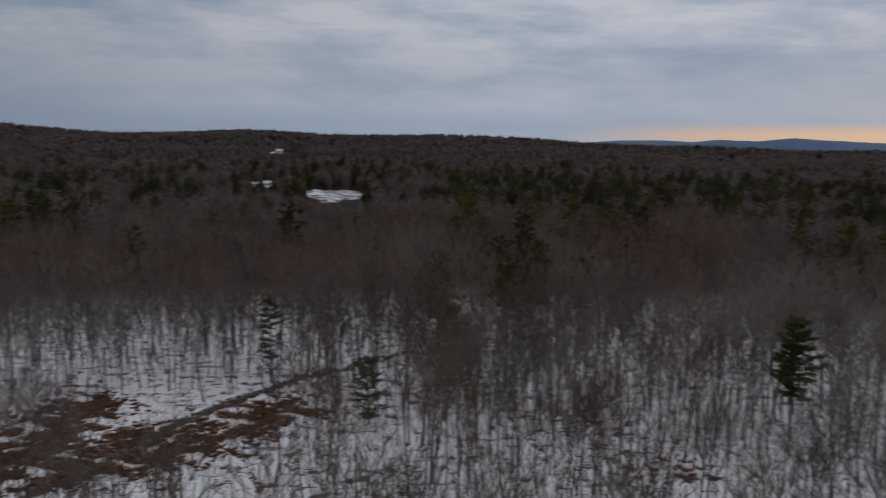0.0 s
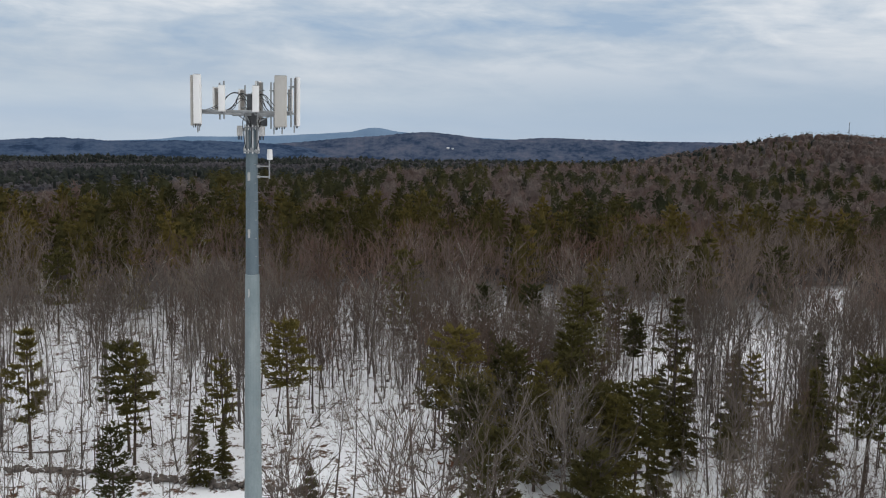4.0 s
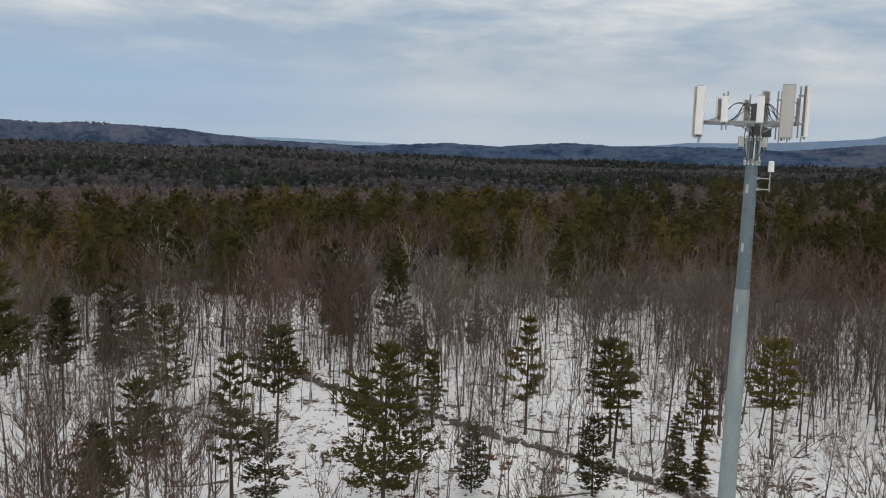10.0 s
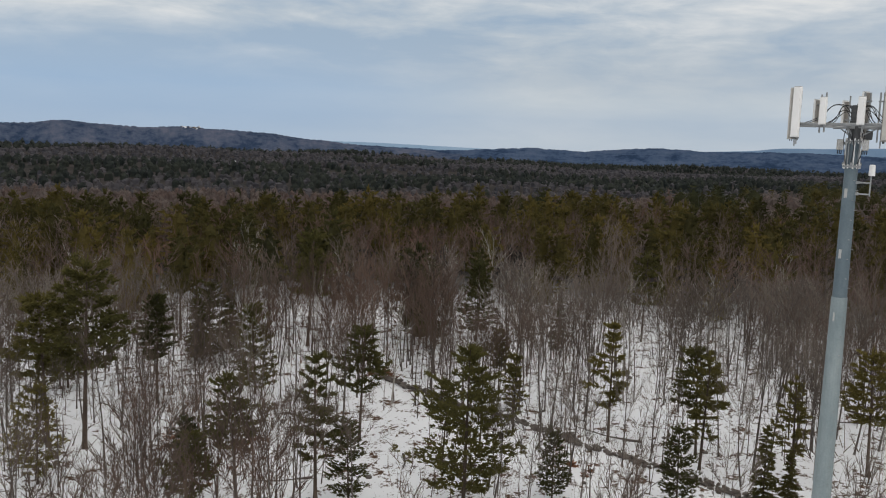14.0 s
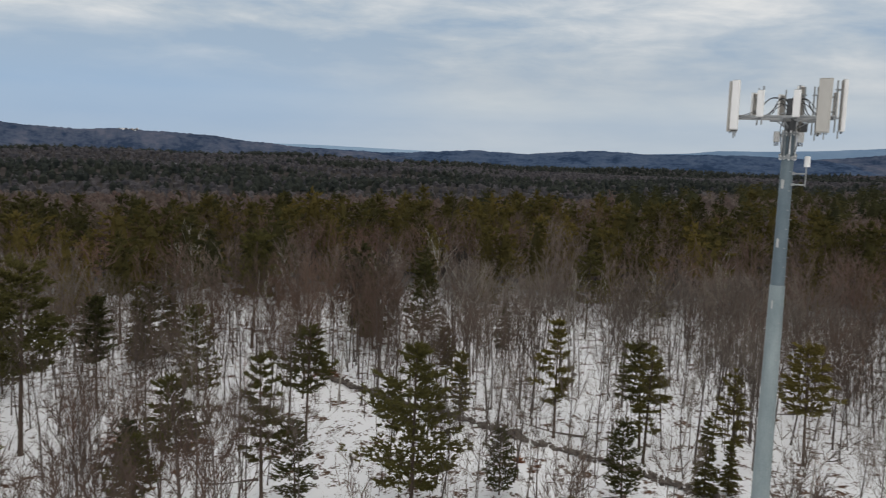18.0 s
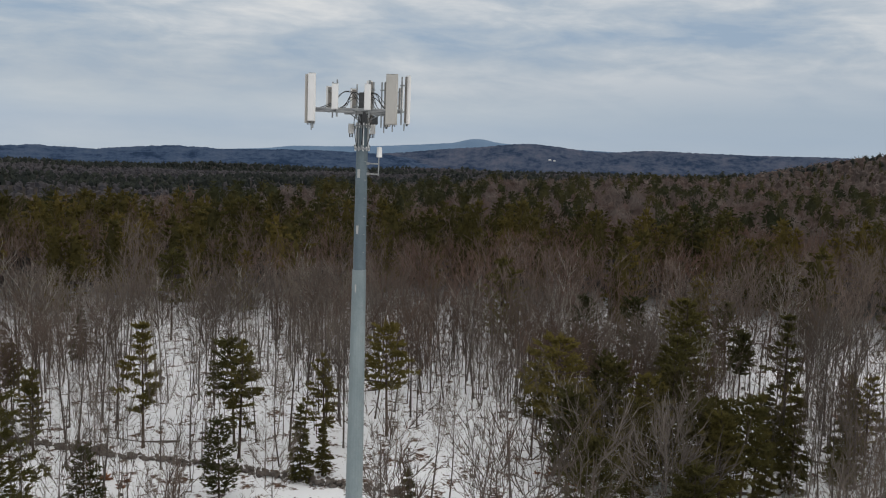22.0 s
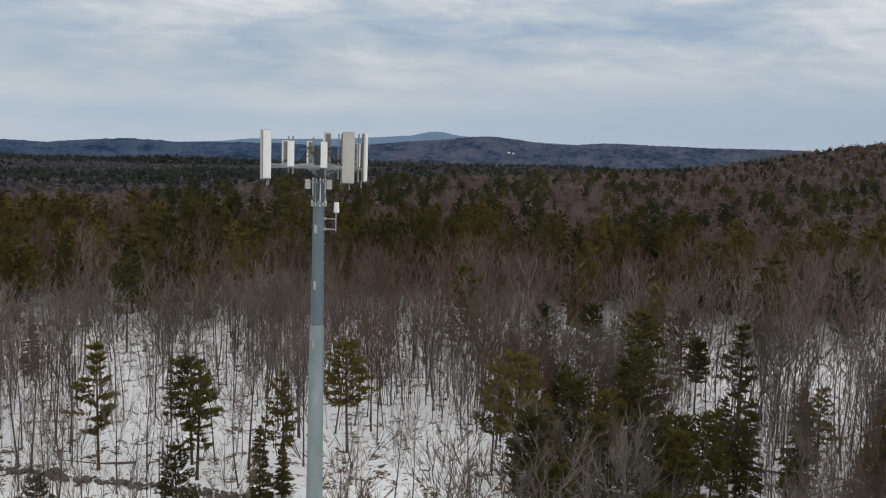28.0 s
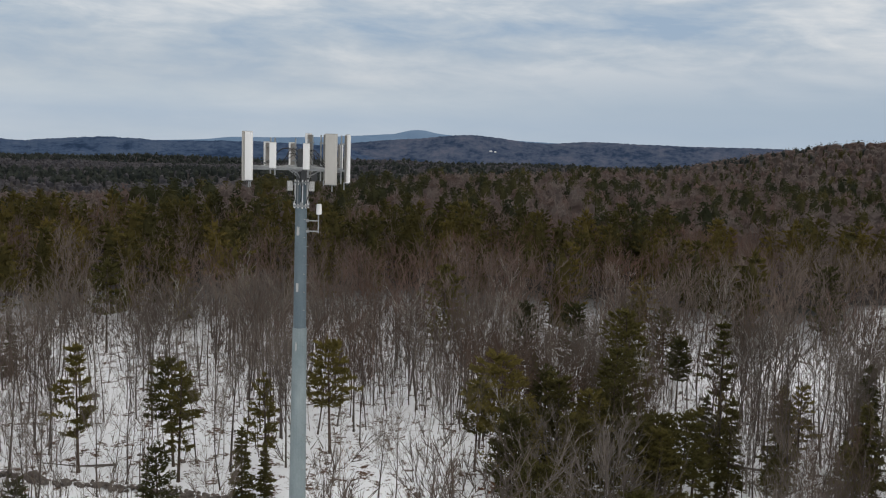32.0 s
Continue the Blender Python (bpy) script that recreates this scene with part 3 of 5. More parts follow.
def facing_out(V, F):
    """Winds every blade so that its front looks away from the middle of the crown."""
    a, b, c = V[F[:, 0]], V[F[:, 1]], V[F[:, 2]]
    back = (np.cross(b - a, c - a) * soft_normals((a + b + c) / 3)).sum(1) < 0
    F = F.copy()
    F[back] = F[back][:, ::-1]
    return V, F


def conifer(seed, kind, h, boughs, fans, blades, long, thick, scale=1.0, sides=6, core=0.0, flat=0.40):
    """An evergreen: boughs in loose whorls, each a flat fan of short needle tufts."""
    g = np.random.default_rng(seed)
    low, wide, power, gap, droop, whorls, bare = SHAPES[kind]
    TV, TF, A, D = [], [], [], []
    lean = g.normal(0, 0.018, 2)

    def stem(t):
        return np.array([lean[0] * t * h, lean[1] * t * h, t * h])

    r0 = h * 0.0115
    ts = [-0.03, 0.0, 0.05, 0.35, 0.7, 0.99] if sides > 3 else [-0.03, 0.5, 0.97]
    tube(TV, TF, [stem(t) for t in ts], [r0 * (1.4 if t <= 0 else 1.1 - t) + 0.01 for t in ts], sides)
    if sides > 3:
        for i in range(14):  # dead lower branches
            t = g.uniform(0.05, low + 0.1)
            w = limb_way(g, radians(g.uniform(65, 100)), g.uniform(0, 6.28))
            spike(TV, TF, stem(t), stem(t) + w * h * g.uniform(0.05, 0.14), 0.035, g)
    whorls = max(5, int(whorls * scale))
    side_a, side_b = g.uniform(0, 6.28, 2)
    for i in range(whorls):
        ring = g.uniform(0.80, 1.12)
        for b in range(boughs):
            if g.uniform() < gap:
                continue
            u = min(0.97, max(0.0, (i + g.uniform(-0.45, 0.45)) / whorls))
            t = low + (0.97 - low) * u
            env = wide * h * max(0.03, 1 - u) ** power * (0.66 + 0.34 * ease(0, 0.25, u))
            az = 2.4 * i + 6.283 * b / boughs + g.normal(0, 0.3)
            size = env * ring * (1 + 0.16 * math.sin(az + side_a) + 0.10 * math.sin(2 * az + side_b + 5 * u)) * g.uniform(0.92 - gap, 1.12) + 0.15
            rise = droop + g.normal(0, 0.09) + 0.7 * max(0, u - 0.4)
            way = np.array([math.cos(az), math.sin(az), rise])
            side = np.array([-math.sin(az), math.cos(az), 0.0])
            p = stem(t)
            if sides > 3:
                spike(TV, TF, p, p + way * size * 0.9, 0.05, g)
            m = max(2, int(fans * (0.35 + 0.65 * size / (wide * h))))
            f = bare + (1.02 - bare) * g.uniform(0.0, 1.0, m) ** 0.7
            v = g.uniform(-1, 1, m)
            c = p + way * (size * f)[:, None] + side * (v * size * 0.42 * np.sqrt(np.maximum(0.04, 1.15 - f)))[:, None]
            c[:, 2] += (0.10 if droop >= 0 else -0.10) * size * f * f + g.normal(0, 0.035, m) * size
            # a tuft: blades that fan out and a little up from one place
            w = way * 0.8 + side * (0.75 * v)[:, None]
            w = np.repeat(w, blades, 0) + g.normal(0, 1, (m * blades, 3)) * (0.5, 0.5, flat) + (0, 0, 0.16 if droop >= 0 else -0.05)
            w *= (long * g.uniform(0.55, 1.3, m * blades) / (np.linalg.norm(w, axis=1) + 1e-9))[:, None]
            A.append(np.repeat(c, blades, 0) - 0.3 * w)
            D.append(w)
    k = 6 * blades
    top = stem(0.94) + g.normal(0, 0.006, (k, 3)) * h
    A.append(top)
    D.append((g.normal(0, 0.5, (k, 3)) + (0, 0, 0.9)) * long * 0.8)
    A, D = np.concatenate(A), np.concatenate(D)
    n = len(A)
    s = np.cross(D, g.normal(0, 1, (n, 3)))
    s *= (long * thick * g.uniform(0.7, 1.25, n) / (np.linalg.norm(s, axis=1) + 1e-9) / 2)[:, None]
    CV = np.stack([A - s, A + s, A + D], 1).reshape(-1, 3)
    CF = np.arange(3 * n).reshape(-1, 3)
    if core:
        hs = np.array([0.04, 0.35, 0.75])
        rad = [core * wide * h * (1 - q) ** power for q in hs]
        CV, CF = merged((CV, CF), dome(seed + 9, rad, [h * (low + (0.95 - low) * q) for q in hs], 6, 0.25, h * 0.92))
    return (np.array(TV), np.array(TF)), (CV, CF)


def puff(seed, n, low, wide, full, long, thin, rise):
    """A crown of short blades for trees far off: full is 1 for a rounded head, 0 for a pointed one."""
    g = np.random.default_rng(seed)
    V, F = [], []
    lobes = [(g.uniform(0, 6.28), g.uniform(0.75, 1.25)) for k in range(4)]
    for k in range(n):
        u = g.uniform() ** 0.8
        a = g.uniform(0, 6.28)
        head = math.sqrt(max(0.05, 1 - (1.7 * u - 0.75) ** 2)) * full + (1.06 - u) ** 0.6 * (1 - full)
        lobe = 1 + 0.3 * sum(math.cos((a - b) * 2) * (c - 1) for b, c in lobes)
        q = wide * head * lobe * g.uniform(0.35, 1.0)
        out = np.array([math.cos(a), math.sin(a), 0])
        p = out * q + (0, 0, low + (0.93 - low) * u)
        d = out * (1 - rise) + (0, 0, rise) + g.normal(0, 0.45, 3)
        d *= long * g.uniform(0.6, 1.3) / np.linalg.norm(d)
        spike(V, F, p - d * 0.4, p + d * 0.6, thin * g.uniform(0.7, 1.3), g)
    return np.array(V), np.array(F)


def dome(seed, radii, heights, sides, rough, peak):
    """The thick inside of a far crown."""
    g = np.random.default_rng(seed)
    V, F = [], []
    for q, z in zip(radii, heights):
        for k in range(sides):
            a, w = 6.283 * (k + g.uniform(-0.3, 0.3)) / sides, q * g.uniform(1 - rough, 1 + rough)
            V.append((w * math.cos(a), w * math.sin(a), z + g.uniform(-0.07, 0.07)))
    for i in range(len(radii) - 1):
        for k in range(sides):
            a, b = i * sides + k, i * sides + (k + 1) % sides
            F += [(a, b, b + sides), (a, b + sides, a + sides)]
    n = len(V)
    V.append((g.normal(0, 0.03), g.normal(0, 0.03), peak))
    F += [(n - sides + k, n - sides + (k + 1) % sides, n) for k in range(sides)]
    return np.array(V), np.array(F)


def merged(*shapes):
    VV, FF, n = [], [], 0
    for V, F in shapes:
        VV.append(V)
        FF.append(F + n)
        n += len(V)
    return np.concatenate(VV), np.concatenate(FF)


def scatter(protos, places, name, label, mat, soft=False, lift=0.42):
    """Joins many trees into one mesh: places are rows of x, y, z, height scale, turn, prototype."""
    VV, FF, NN, n = [], [], [], 0
    for k, (V, F) in enumerate(protos):
        sel = places[places[:, 5] == k]
        if not len(sel):
            continue
        c, s = np.cos(sel[:, 4])[:, None], np.sin(sel[:, 4])[:, None]
        h = sel[:, 3][:, None]
        if soft:
            V, F = facing_out(V, F)
            m = soft_normals(V, lift)
            NN.append(np.stack([m[None, :, 0] * c - m[None, :, 1] * s, m[None, :, 0] * s + m[None, :, 1] * c, m[None, :, 2] + 0 * c], -1).reshape(-1, 3))
        X = (V[None, :, 0] * c - V[None, :, 1] * s) * h + sel[:, 0][:, None]
        Y = (V[None, :, 0] * s + V[None, :, 1] * c) * h + sel[:, 1][:, None]
        Z = V[None, :, 2] * h + sel[:, 2][:, None]
        VV.append(np.stack([X, Y, Z], -1).reshape(-1, 3))
        FF.append((F[None] + (n + np.arange(len(sel)) * len(V))[:, None, None]).reshape(-1, 3))
        n += len(sel) * len(V)
    ob = new(name, mesh_from(name, np.concatenate(VV), np.concatenate(FF), mat, False, np.concatenate(NN) if soft else None))
    return tagged(ob, label, "woods", kind="stuff")


# ---------------------------------------------------------------- where the trees stand
# bearing, distance, height, shape of the trees that stand out
WEST = [(111.1, 80.5, 17.3, "pine"), (118.5, 100, 14.9, "tall"), (121.5, 83, 15.7, "slim"), (136.4, 102, 22.5, "tall"),
        (138.5, 104, 18.8, "tall"), (131.9, 116, 15.2, "crest"), (125.6, 117, 13.1, "bush"), (122.1, 147, 21.2, "tall"),
        (128.5, 137, 13.2, "bush"), (107.8, 104, 10.4, "slim"), (95.5, 103, 13.9, "tall"), (101.3, 104, 15.7, "slim"),
        (91.1, 89, 8.9, "fir"), (89.6, 90, 6.5, "fir"), (96.5, 85, 8.5, "bush"), (139.2, 92, 11.0, "pine"),
        (119.2, 82, 8.9, "bush"), (110.6, 153, 14.6, "bush"), (99.5, 161, 17.1, "tall"), (95.2, 97, 14.3, "slim"), (104.9, 84, 7.5, "bush")]
MIDDLE = [(85.2, 104, 14.9, "tall"), (65.2, 118, 17.6, "pine"), (61.9, 130, 11.5, "crest"), (72.2, 144, 13.0, "bush"),
          (68.8, 147, 12.6, "bush"), (73.6, 93, 16.6, "tall"), (77.6, 157, 16.9, "pine"), (63.2, 91, 11.9, "bush"),
          (65.9, 95, 13.3, "bush"), (107.9, 107, 9.4, "slim"), (89.5, 98, 12.3, "slim"), (59.2, 126, 15.5, "slim"),
          (67.5, 92, 13.5, "pine"), (64.4, 87, 12.5, "bush"), (62.6, 85, 12.0, "pine"), (60.6, 94, 12.0, "slim"),
          (58.4, 97, 12.5, "fir"), (70.6, 100, 13.0, "bush"), (75.2, 98, 11.5, "tall"), (66.2, 105, 15.0, "pine"), (69.6, 95, 13.5, "bush"), (71.8, 92, 11.5, "pine"), (68.2, 87, 12.0, "bush"),
          (54.3, 110, 11.5, "slim"), (55.5, 104, 12.9, "fir"), (51.9, 93, 11.0, "fir"), (53.3, 194, 15.9, "bush")]
NORTH = [(30.5, 125, 21.6, "tall"), (42.4, 99, 20.0, "pine"), (50.6, 96, 14.5, "fir"), (47.5, 98, 15.5, "tall"),
         (37.3, 175, 20.7, "pine"), (39.8, 182, 17.8, "bush"), (43.5, 212, 16.0, "fir"), (33.9, 175, 13.2, "fir"),
         (9.0, 196, 12.0, "fir"), (4.9, 203, 11.4, "bush"), (4.8, 109, 9.4, "bush"), (1.3, 190, 9.9, "fir"),
         (11.4, 129, 13.5, "slim"), (-23.0, 108, 16.8, "crest"), (-6.3, 218, 14.6, "fir"), (-11.7, 206, 12.3, "fir")]
# bearing, distance, half widths across and along of the openings
OPEN = [(53.8, 146, 7, 22), (50.8, 192, 4.5, 40), (80.5, 100, 7.5, 16), (78, 92, 8, 8), (116, 92, 4.5, 20), (92.5, 112, 5, 9), (50.1, 205, 5, 44), (53.0, 162, 9, 18), (40.5, 124, 7, 8), (60, 152, 5, 8), (19.5, 97, 8, 7),
        (20, 112, 22, 15), (12, 114, 10, 12), (43.5, 97, 4, 6), (-20, 97, 5, 6), (34.5, 134, 10, 8), (100, 112, 6, 8), (124, 100, 4, 14)]


def openness(x, y):
    o = np.zeros_like(x)
    rag = 1 + 0.28 * wave(x, y, 24, 27) + 0.2 * wave(x, y, 9, 28)
    for az, r, a, b in OPEN:
        cx, cy = put(az, r)
        c, s = math.cos(radians(az)), math.sin(radians(az))
        u, v = (x - cx) * c + (y - cy) * s, -(x - cx) * s + (y - cy) * c
        o = np.maximum(o, np.exp(-(((u / a) ** 2 + (v / b) ** 2) * rag) ** 2))
    return o


def lump(az, r, a0, r0, aw, rw):
    return np.exp(-((az - a0) / aw) ** 2) * np.exp(-((r - r0) / rw) ** 2)


def share_of_conifers(x, y):
    r, az = np.hypot(x, y), np.degrees(np.arctan2(-x, y))
    az = np.where(az < -110, az + 360, az)
    west = ease(48, 66, az)
    s = west * np.interp(r, [60, 130, 170, 220, 420, 700, 1400], [0.05, 0.10, 0.36, 0.56, 0.42, 0.30, 0.45])
    s = s + (1 - west) * np.interp(r, [60, 200, 330, 430, 640, 780, 1200, 2000], [0.02, 0.03, 0.06, 0.34, 0.26, 0.06, 0.05, 0.12])
    s = s + 0.28 * wave(x, y, 120, 21) * ease(140, 220, r) + 0.25 * wave(x, y, 420, 22) * ease(300, 500, r)
    s = s + (0.42 * wave(x, y, 48, 23) + 0.2 * wave(x, y, 95, 24)) * ease(170, 260, r) * (1 - 0.6 * ease(900, 1300, r))
    # reddish bare wood behind the tower, mauve wood to the north, evergreens beside the clearing
    s = s - 0.5 * lump(az, r, 82, 152, 15, 32) + 0.25 * lump(az, r, 80, 255, 24, 60) - 0.25 * lump(az, r, 20, 260, 30, 110)
    s = s + 0.6 * lump(az, r, 63, 92, 8, 24) + 0.25 * lump(az, r, 49, 100, 6, 16) + 0.35 * lump(az, r, 132, 215, 14, 50) + 0.3 * lump(az, r, 52, 320, 10, 110)
    s = s + 0.35 * lump(az, r, -14, 480, 14, 130) - 0.16 * lump(az, r, 118, 190, 22, 60)
    s = s - 0.26 * lump(az, r, 62, 480, 20, 260)
    # across the valley: a bare band under the slope, then dark strips and patches
    far = 0.42 + 0.5 * np.sin(r / 150.0 + 0.03 * az) + 0.55 * wave(x, y, 520, 25) + 0.3 * wave(x, y, 190, 26) - 0.5 * ease(850, 950, r) * (1 - ease(1150, 1250, r))
    w = ease(80, 98, az) * ease(850, 1000, r)
    s = s * (1 - w) + far * w
    # a bare brown hillside to the north-west with dark evergreens round its western foot
    s = s - 0.4 * lump(az, r, 44, 1250, 9, 480) + 0.45 * lump(az, r, 58, 1250, 6, 420)
    k = 1.6 * ease(500, 1000, r)
    s = s + k * (s - 0.42)
    return np.clip(s, 0.015, 0.92)


def stand(rng, r0, r1, spacing, a0=-30, a1=144, deep=1.0):
    """Jittered places in a ring; deep is the gap along the line of sight against the gap across it."""
    R = r0
    out = []
    while R < r1:
        n = max(1, int(radians(a1 - a0) * R / spacing))
        az = a0 + (a1 - a0) * (np.arange(n) + rng.uniform(0, 1, n)) / n
        rr = R + rng.uniform(-0.5, 0.5, n) * spacing * deep
        out.append(np.stack([*put(az, rr)], -1))
        R += spacing * deep
    return np.concatenate(out)


build_ground()
rng = np.random.default_rng(5)


def at_ground(P):
    return terrain(P[:, 0], P[:, 1])


MARKED = WEST + MIDDLE + NORTH
key_xy = np.array([put(k[0], k[1]) for k in MARKED])
tower_xy = np.array(put(87.55, 40.0))


def clear_of_keys(P, d):
    far = np.full(len(P), 1e9)
    for k in key_xy:
        far = np.minimum(far, np.hypot(P[:, 0] - k[0], P[:, 1] - k[1]))
    return far > d


def hides_marked(P, back=32.0, side=2.6):
    """True where a tree would stand close before one that stands out."""
    r, az = np.hypot(P[:, 0], P[:, 1]), np.degrees(np.arctan2(-P[:, 0], P[:, 1]))
    hit = np.zeros(len(P), bool)
    for a, q, h, kind in MARKED:
        hit |= (np.abs(np.radians(az - a)) * r < side + 0.06 * h) & (r < q) & (r > q - back)
    return hit


# bearings and distances of open ground in the far woods, and how far before it the wood is low
YARDS = [(4.6, 9.4, 530, 640, 175), (10.8, 12.9, 650, 690, 150), (13.9, 14.6, 600, 615, 60), (10.0, 11.4, 1145, 1185, 140), (38.0, 40.2, 900, 945, 110),
         (38.9, 40.5, 1035, 1075, 130), (41.9, 42.6, 935, 945, 50), (46.6, 47.6, 1010, 1040, 110), (36.1, 36.7, 735, 748, 50)]


def outside_field(P):
    r, az = np.hypot(P[:, 0], P[:, 1]), np.degrees(np.arctan2(-P[:, 0], P[:, 1]))
    out = np.ones(len(P), bool)
    for a0, a1, r0, r1, low in YARDS:
        wob = 0.12 * (a1 - a0) * np.sin(r / 7.0 + a0)
        out &= ~((az + wob > a0) & (az - wob < a1) & (r > r0 - low) & (r < r1 + 8 * np.sin(az * 4)))
    return out


def in_sight(P):
    """False on the slope under the plateau's western edge, and far behind the northern rise."""
    r, az = np.hypot(P[:, 0], P[:, 1]), np.degrees(np.arctan2(-P[:, 0], P[:, 1]))
    edge = np.interp(az, [88, 93, 107, 120, 145], [480, 420, 320, 260, 240])
    return ~((az > 90) & (r > edge + 110) & (r < 780)) & ~((az < 60) & (r > 2650)) & ~((az > 112) & (r > 2520))


def low_hill(P):
    """1 on the north-western hill and the rise beyond it, where the wood is low."""
    r, az = np.hypot(P[:, 0], P[:, 1]), np.degrees(np.arctan2(-P[:, 0], P[:, 1]))
    return ease(700, 1000, r) * (1 - ease(60, 68, az))


def rows_of(P, rng, h0, h1, protos):
    n = len(P)
    h = rng.uniform(h0, h1, n) + 1.5 * wave(P[:, 0], P[:, 1], 45, 31)
    return np.column_stack([P[:, 0], P[:, 1], at_ground(P) - 0.05, h, rng.uniform(0, 6.28, n), rng.integers(0, protos, n)])


def unit(shape, h):
    return [(V / h, F) for V, F in shape]


def joined(shape):
    (TV, TF), (CV, CF) = shape
    return np.concatenate([TV, CV]), np.concatenate([TF, CF + len(TV)])


BARE_NEAR = [unit(bare_tree(40 + k, 14, 14, 6, 6, 0.038, 5, (0.34, 0.44, 0.54)[k % 3], (1.2, 1.0, 1.4)[k % 3]), 14) for k in range(9)]
BARE_BACK = [unit(bare_tree(40 + k, 14, 13, 6, 3, 0.066, 5, (0.34, 0.44, 0.54)[k % 3], (1.2, 1.0, 1.4)[k % 3]), 14) for k in range(9)]
BARE_MID = [unit(bare_tree(60 + k, 14, 9, 4, 2, 0.11, 3, 0.36, 1.15), 14) for k in range(8)]
PALE = [unit(bare_tree(90 + k, 12, 12, 5, 2, 0.045, 5, 0.3, 1.1), 12) for k in range(4)]
SAPLING = [unit(bare_tree(80 + k, 5, 6, 2, 2, 0.022, 3, 0.3, 0.8), 5) for k in range(5)]
KINDS = ["pine", "tall", "slim", "fir", "bush", "crest"]
CON_NEAR = {k: [unit(conifer(100 + 7 * i + j, k, 15, 7, 24, 6, 0.61, 0.31), 15) for j in range(3)] for i, k in enumerate(KINDS)}
BRUSH = [joined(unit(bare_tree(70 + k, 8, 9, 4, 2, 0.050, 3, 0.28, 0.9), 8)) for k in range(6)]
MID_KIND = [KINDS[k] for k in (0, 1, 4, 1, 0, 4, 0, 1)]
CON_MID = [unit(conifer(200 + i, k, 19, 6, 6, 3, 1.30, 0.54, 0.8, 3, 0.42, 0.2), 19) for i, k in enumerate(MID_KIND)]
# far trees: a thick inside with short blades standing out of it, coarser with distance
HEAD = (0.6, 0.4, 0.8, 1.0, 0.6, 0.9, 0.5, 1.0)
BARE_FAR = {0: [merged(puff(700 + k, 38, 0.25, 0.27, 1, 0.22, 0.034, 0.72), dome(800 + k, (0.10, 0.17, 0.15), (0.05, 0.42, 0.66), 5, 0.3, 0.80)) for k in range(8)],
            1: [merged(puff(710 + k, 15, 0.18, 0.29, 1, 0.22, 0.055, 0.65), dome(810 + k, (0.21, 0.21), (0.0, 0.60), 4, 0.3, 0.80)) for k in range(8)],
            2: [merged(puff(720 + k, 5, 0.10, 0.40, 1, 0.26, 0.10, 0.45), dome(820 + k, (0.44, 0.38), (-0.1, 0.46), 4, 0.35, 0.66)) for k in range(8)]}
CON_FAR = {0: [merged(puff(740 + k, 96, 0.10, 0.24, HEAD[k], 0.11, 0.042, 0.12), dome(840 + k, (0.15, 0.18, 0.12), (0.05, 0.38, 0.68), 6, 0.25, 0.86)) for k in range(8)],
           1: [merged(puff(750 + k, 44, 0.05, 0.25, HEAD[k], 0.15, 0.065, 0.12), dome(850 + k, (0.20, 0.18), (0.0, 0.58), 5, 0.25, 0.88)) for k in range(8)],
           2: [merged(puff(760 + k, 8, 0.05, 0.32, HEAD[k], 0.24, 0.12, 0.10), dome(860 + k, (0.36, 0.32), (-0.1, 0.46), 5, 0.25, 0.76)) for k in range(8)]}

LOOK = {
    "pine": ("white_pine", "broad dark-green white pine standing in snow", needle_pine, "pine tree"),
    "tall": ("tall_pine", "tall pine with a bare lower trunk and thin crown", needle_pine, "pine tree"),
    "slim": ("young_pine", "slender young pine with sparse grey-green boughs", needle_pine, "pine tree"),
    "fir": ("fir_tree", "dark narrow fir tree with drooping boughs", needle_fir, "fir tree"),
    "crest": ("hemlock", "dark hemlock with a dense head on a bare trunk", needle_fir, "hemlock"),
    "bush": ("hemlock", "dense dark-green hemlock with a full low crown", needle_fir, "hemlock"),
}
mesh_cache = {}


def plant(name, label, category, group, shape, key, x, y, h, turn, trunk_mat, crown_mat):
    """One tree: an empty at its foot with a trunk and a crown."""
    if key not in mesh_cache:
        mesh_cache[key] = (mesh_from("trunk", *shape[0], trunk_mat), mesh_from("crown", *facing_out(*shape[1]), crown_mat, False, soft_normals(shape[1][0])))
    top = new(name)
    tagged(top, label, category, group)
    top.matrix_world = pose(x, y, float(terrain(np.array([x]), np.array([y]))[0]) - 0.05, 0, 0, turn) @ Matrix.Diagonal((h, h, h, 1))
    for n, me in zip(("trunk", "crown"), mesh_cache[key]):
        ob = new(n, me)
        ob.parent = top
    return top


def plant_conifer(kind, x, y, h, j, turn, shapes):
    name, label, mat, cat = LOOK[kind]
    plant(name, label, cat, "evergreens in the clearing", shapes[kind][j], (kind, j), x, y, h, turn, bark_pine, mat)


for i, (az, r, h, kind) in enumerate(MARKED):
    plant_conifer(kind, *put(az, r), h, i % 3, 67 * i, CON_NEAR)

# the open wood round the clearing
P = np.concatenate([stand(rng, 58, 112, 4.9), stand(rng, 112, 148, 4.3), stand(rng, 60, 112, 4.4, 50, 75), stand(rng, 60, 125, 5.2, -30, 10), stand(rng, 64, 104, 4.8, 117, 143), stand(rng, 62, 112, 6.0, 36, 57)])
P = P[(openness(P[:, 0], P[:, 1]) < rng.uniform(0.15, 0.75, len(P))) & clear_of_keys(P, 2.2)]
P = P[np.hypot(P[:, 0] - tower_xy[0], P[:, 1] - tower_xy[1]) > 12]
r, az = np.hypot(P[:, 0], P[:, 1]), np.degrees(np.arctan2(-P[:, 0], P[:, 1]))
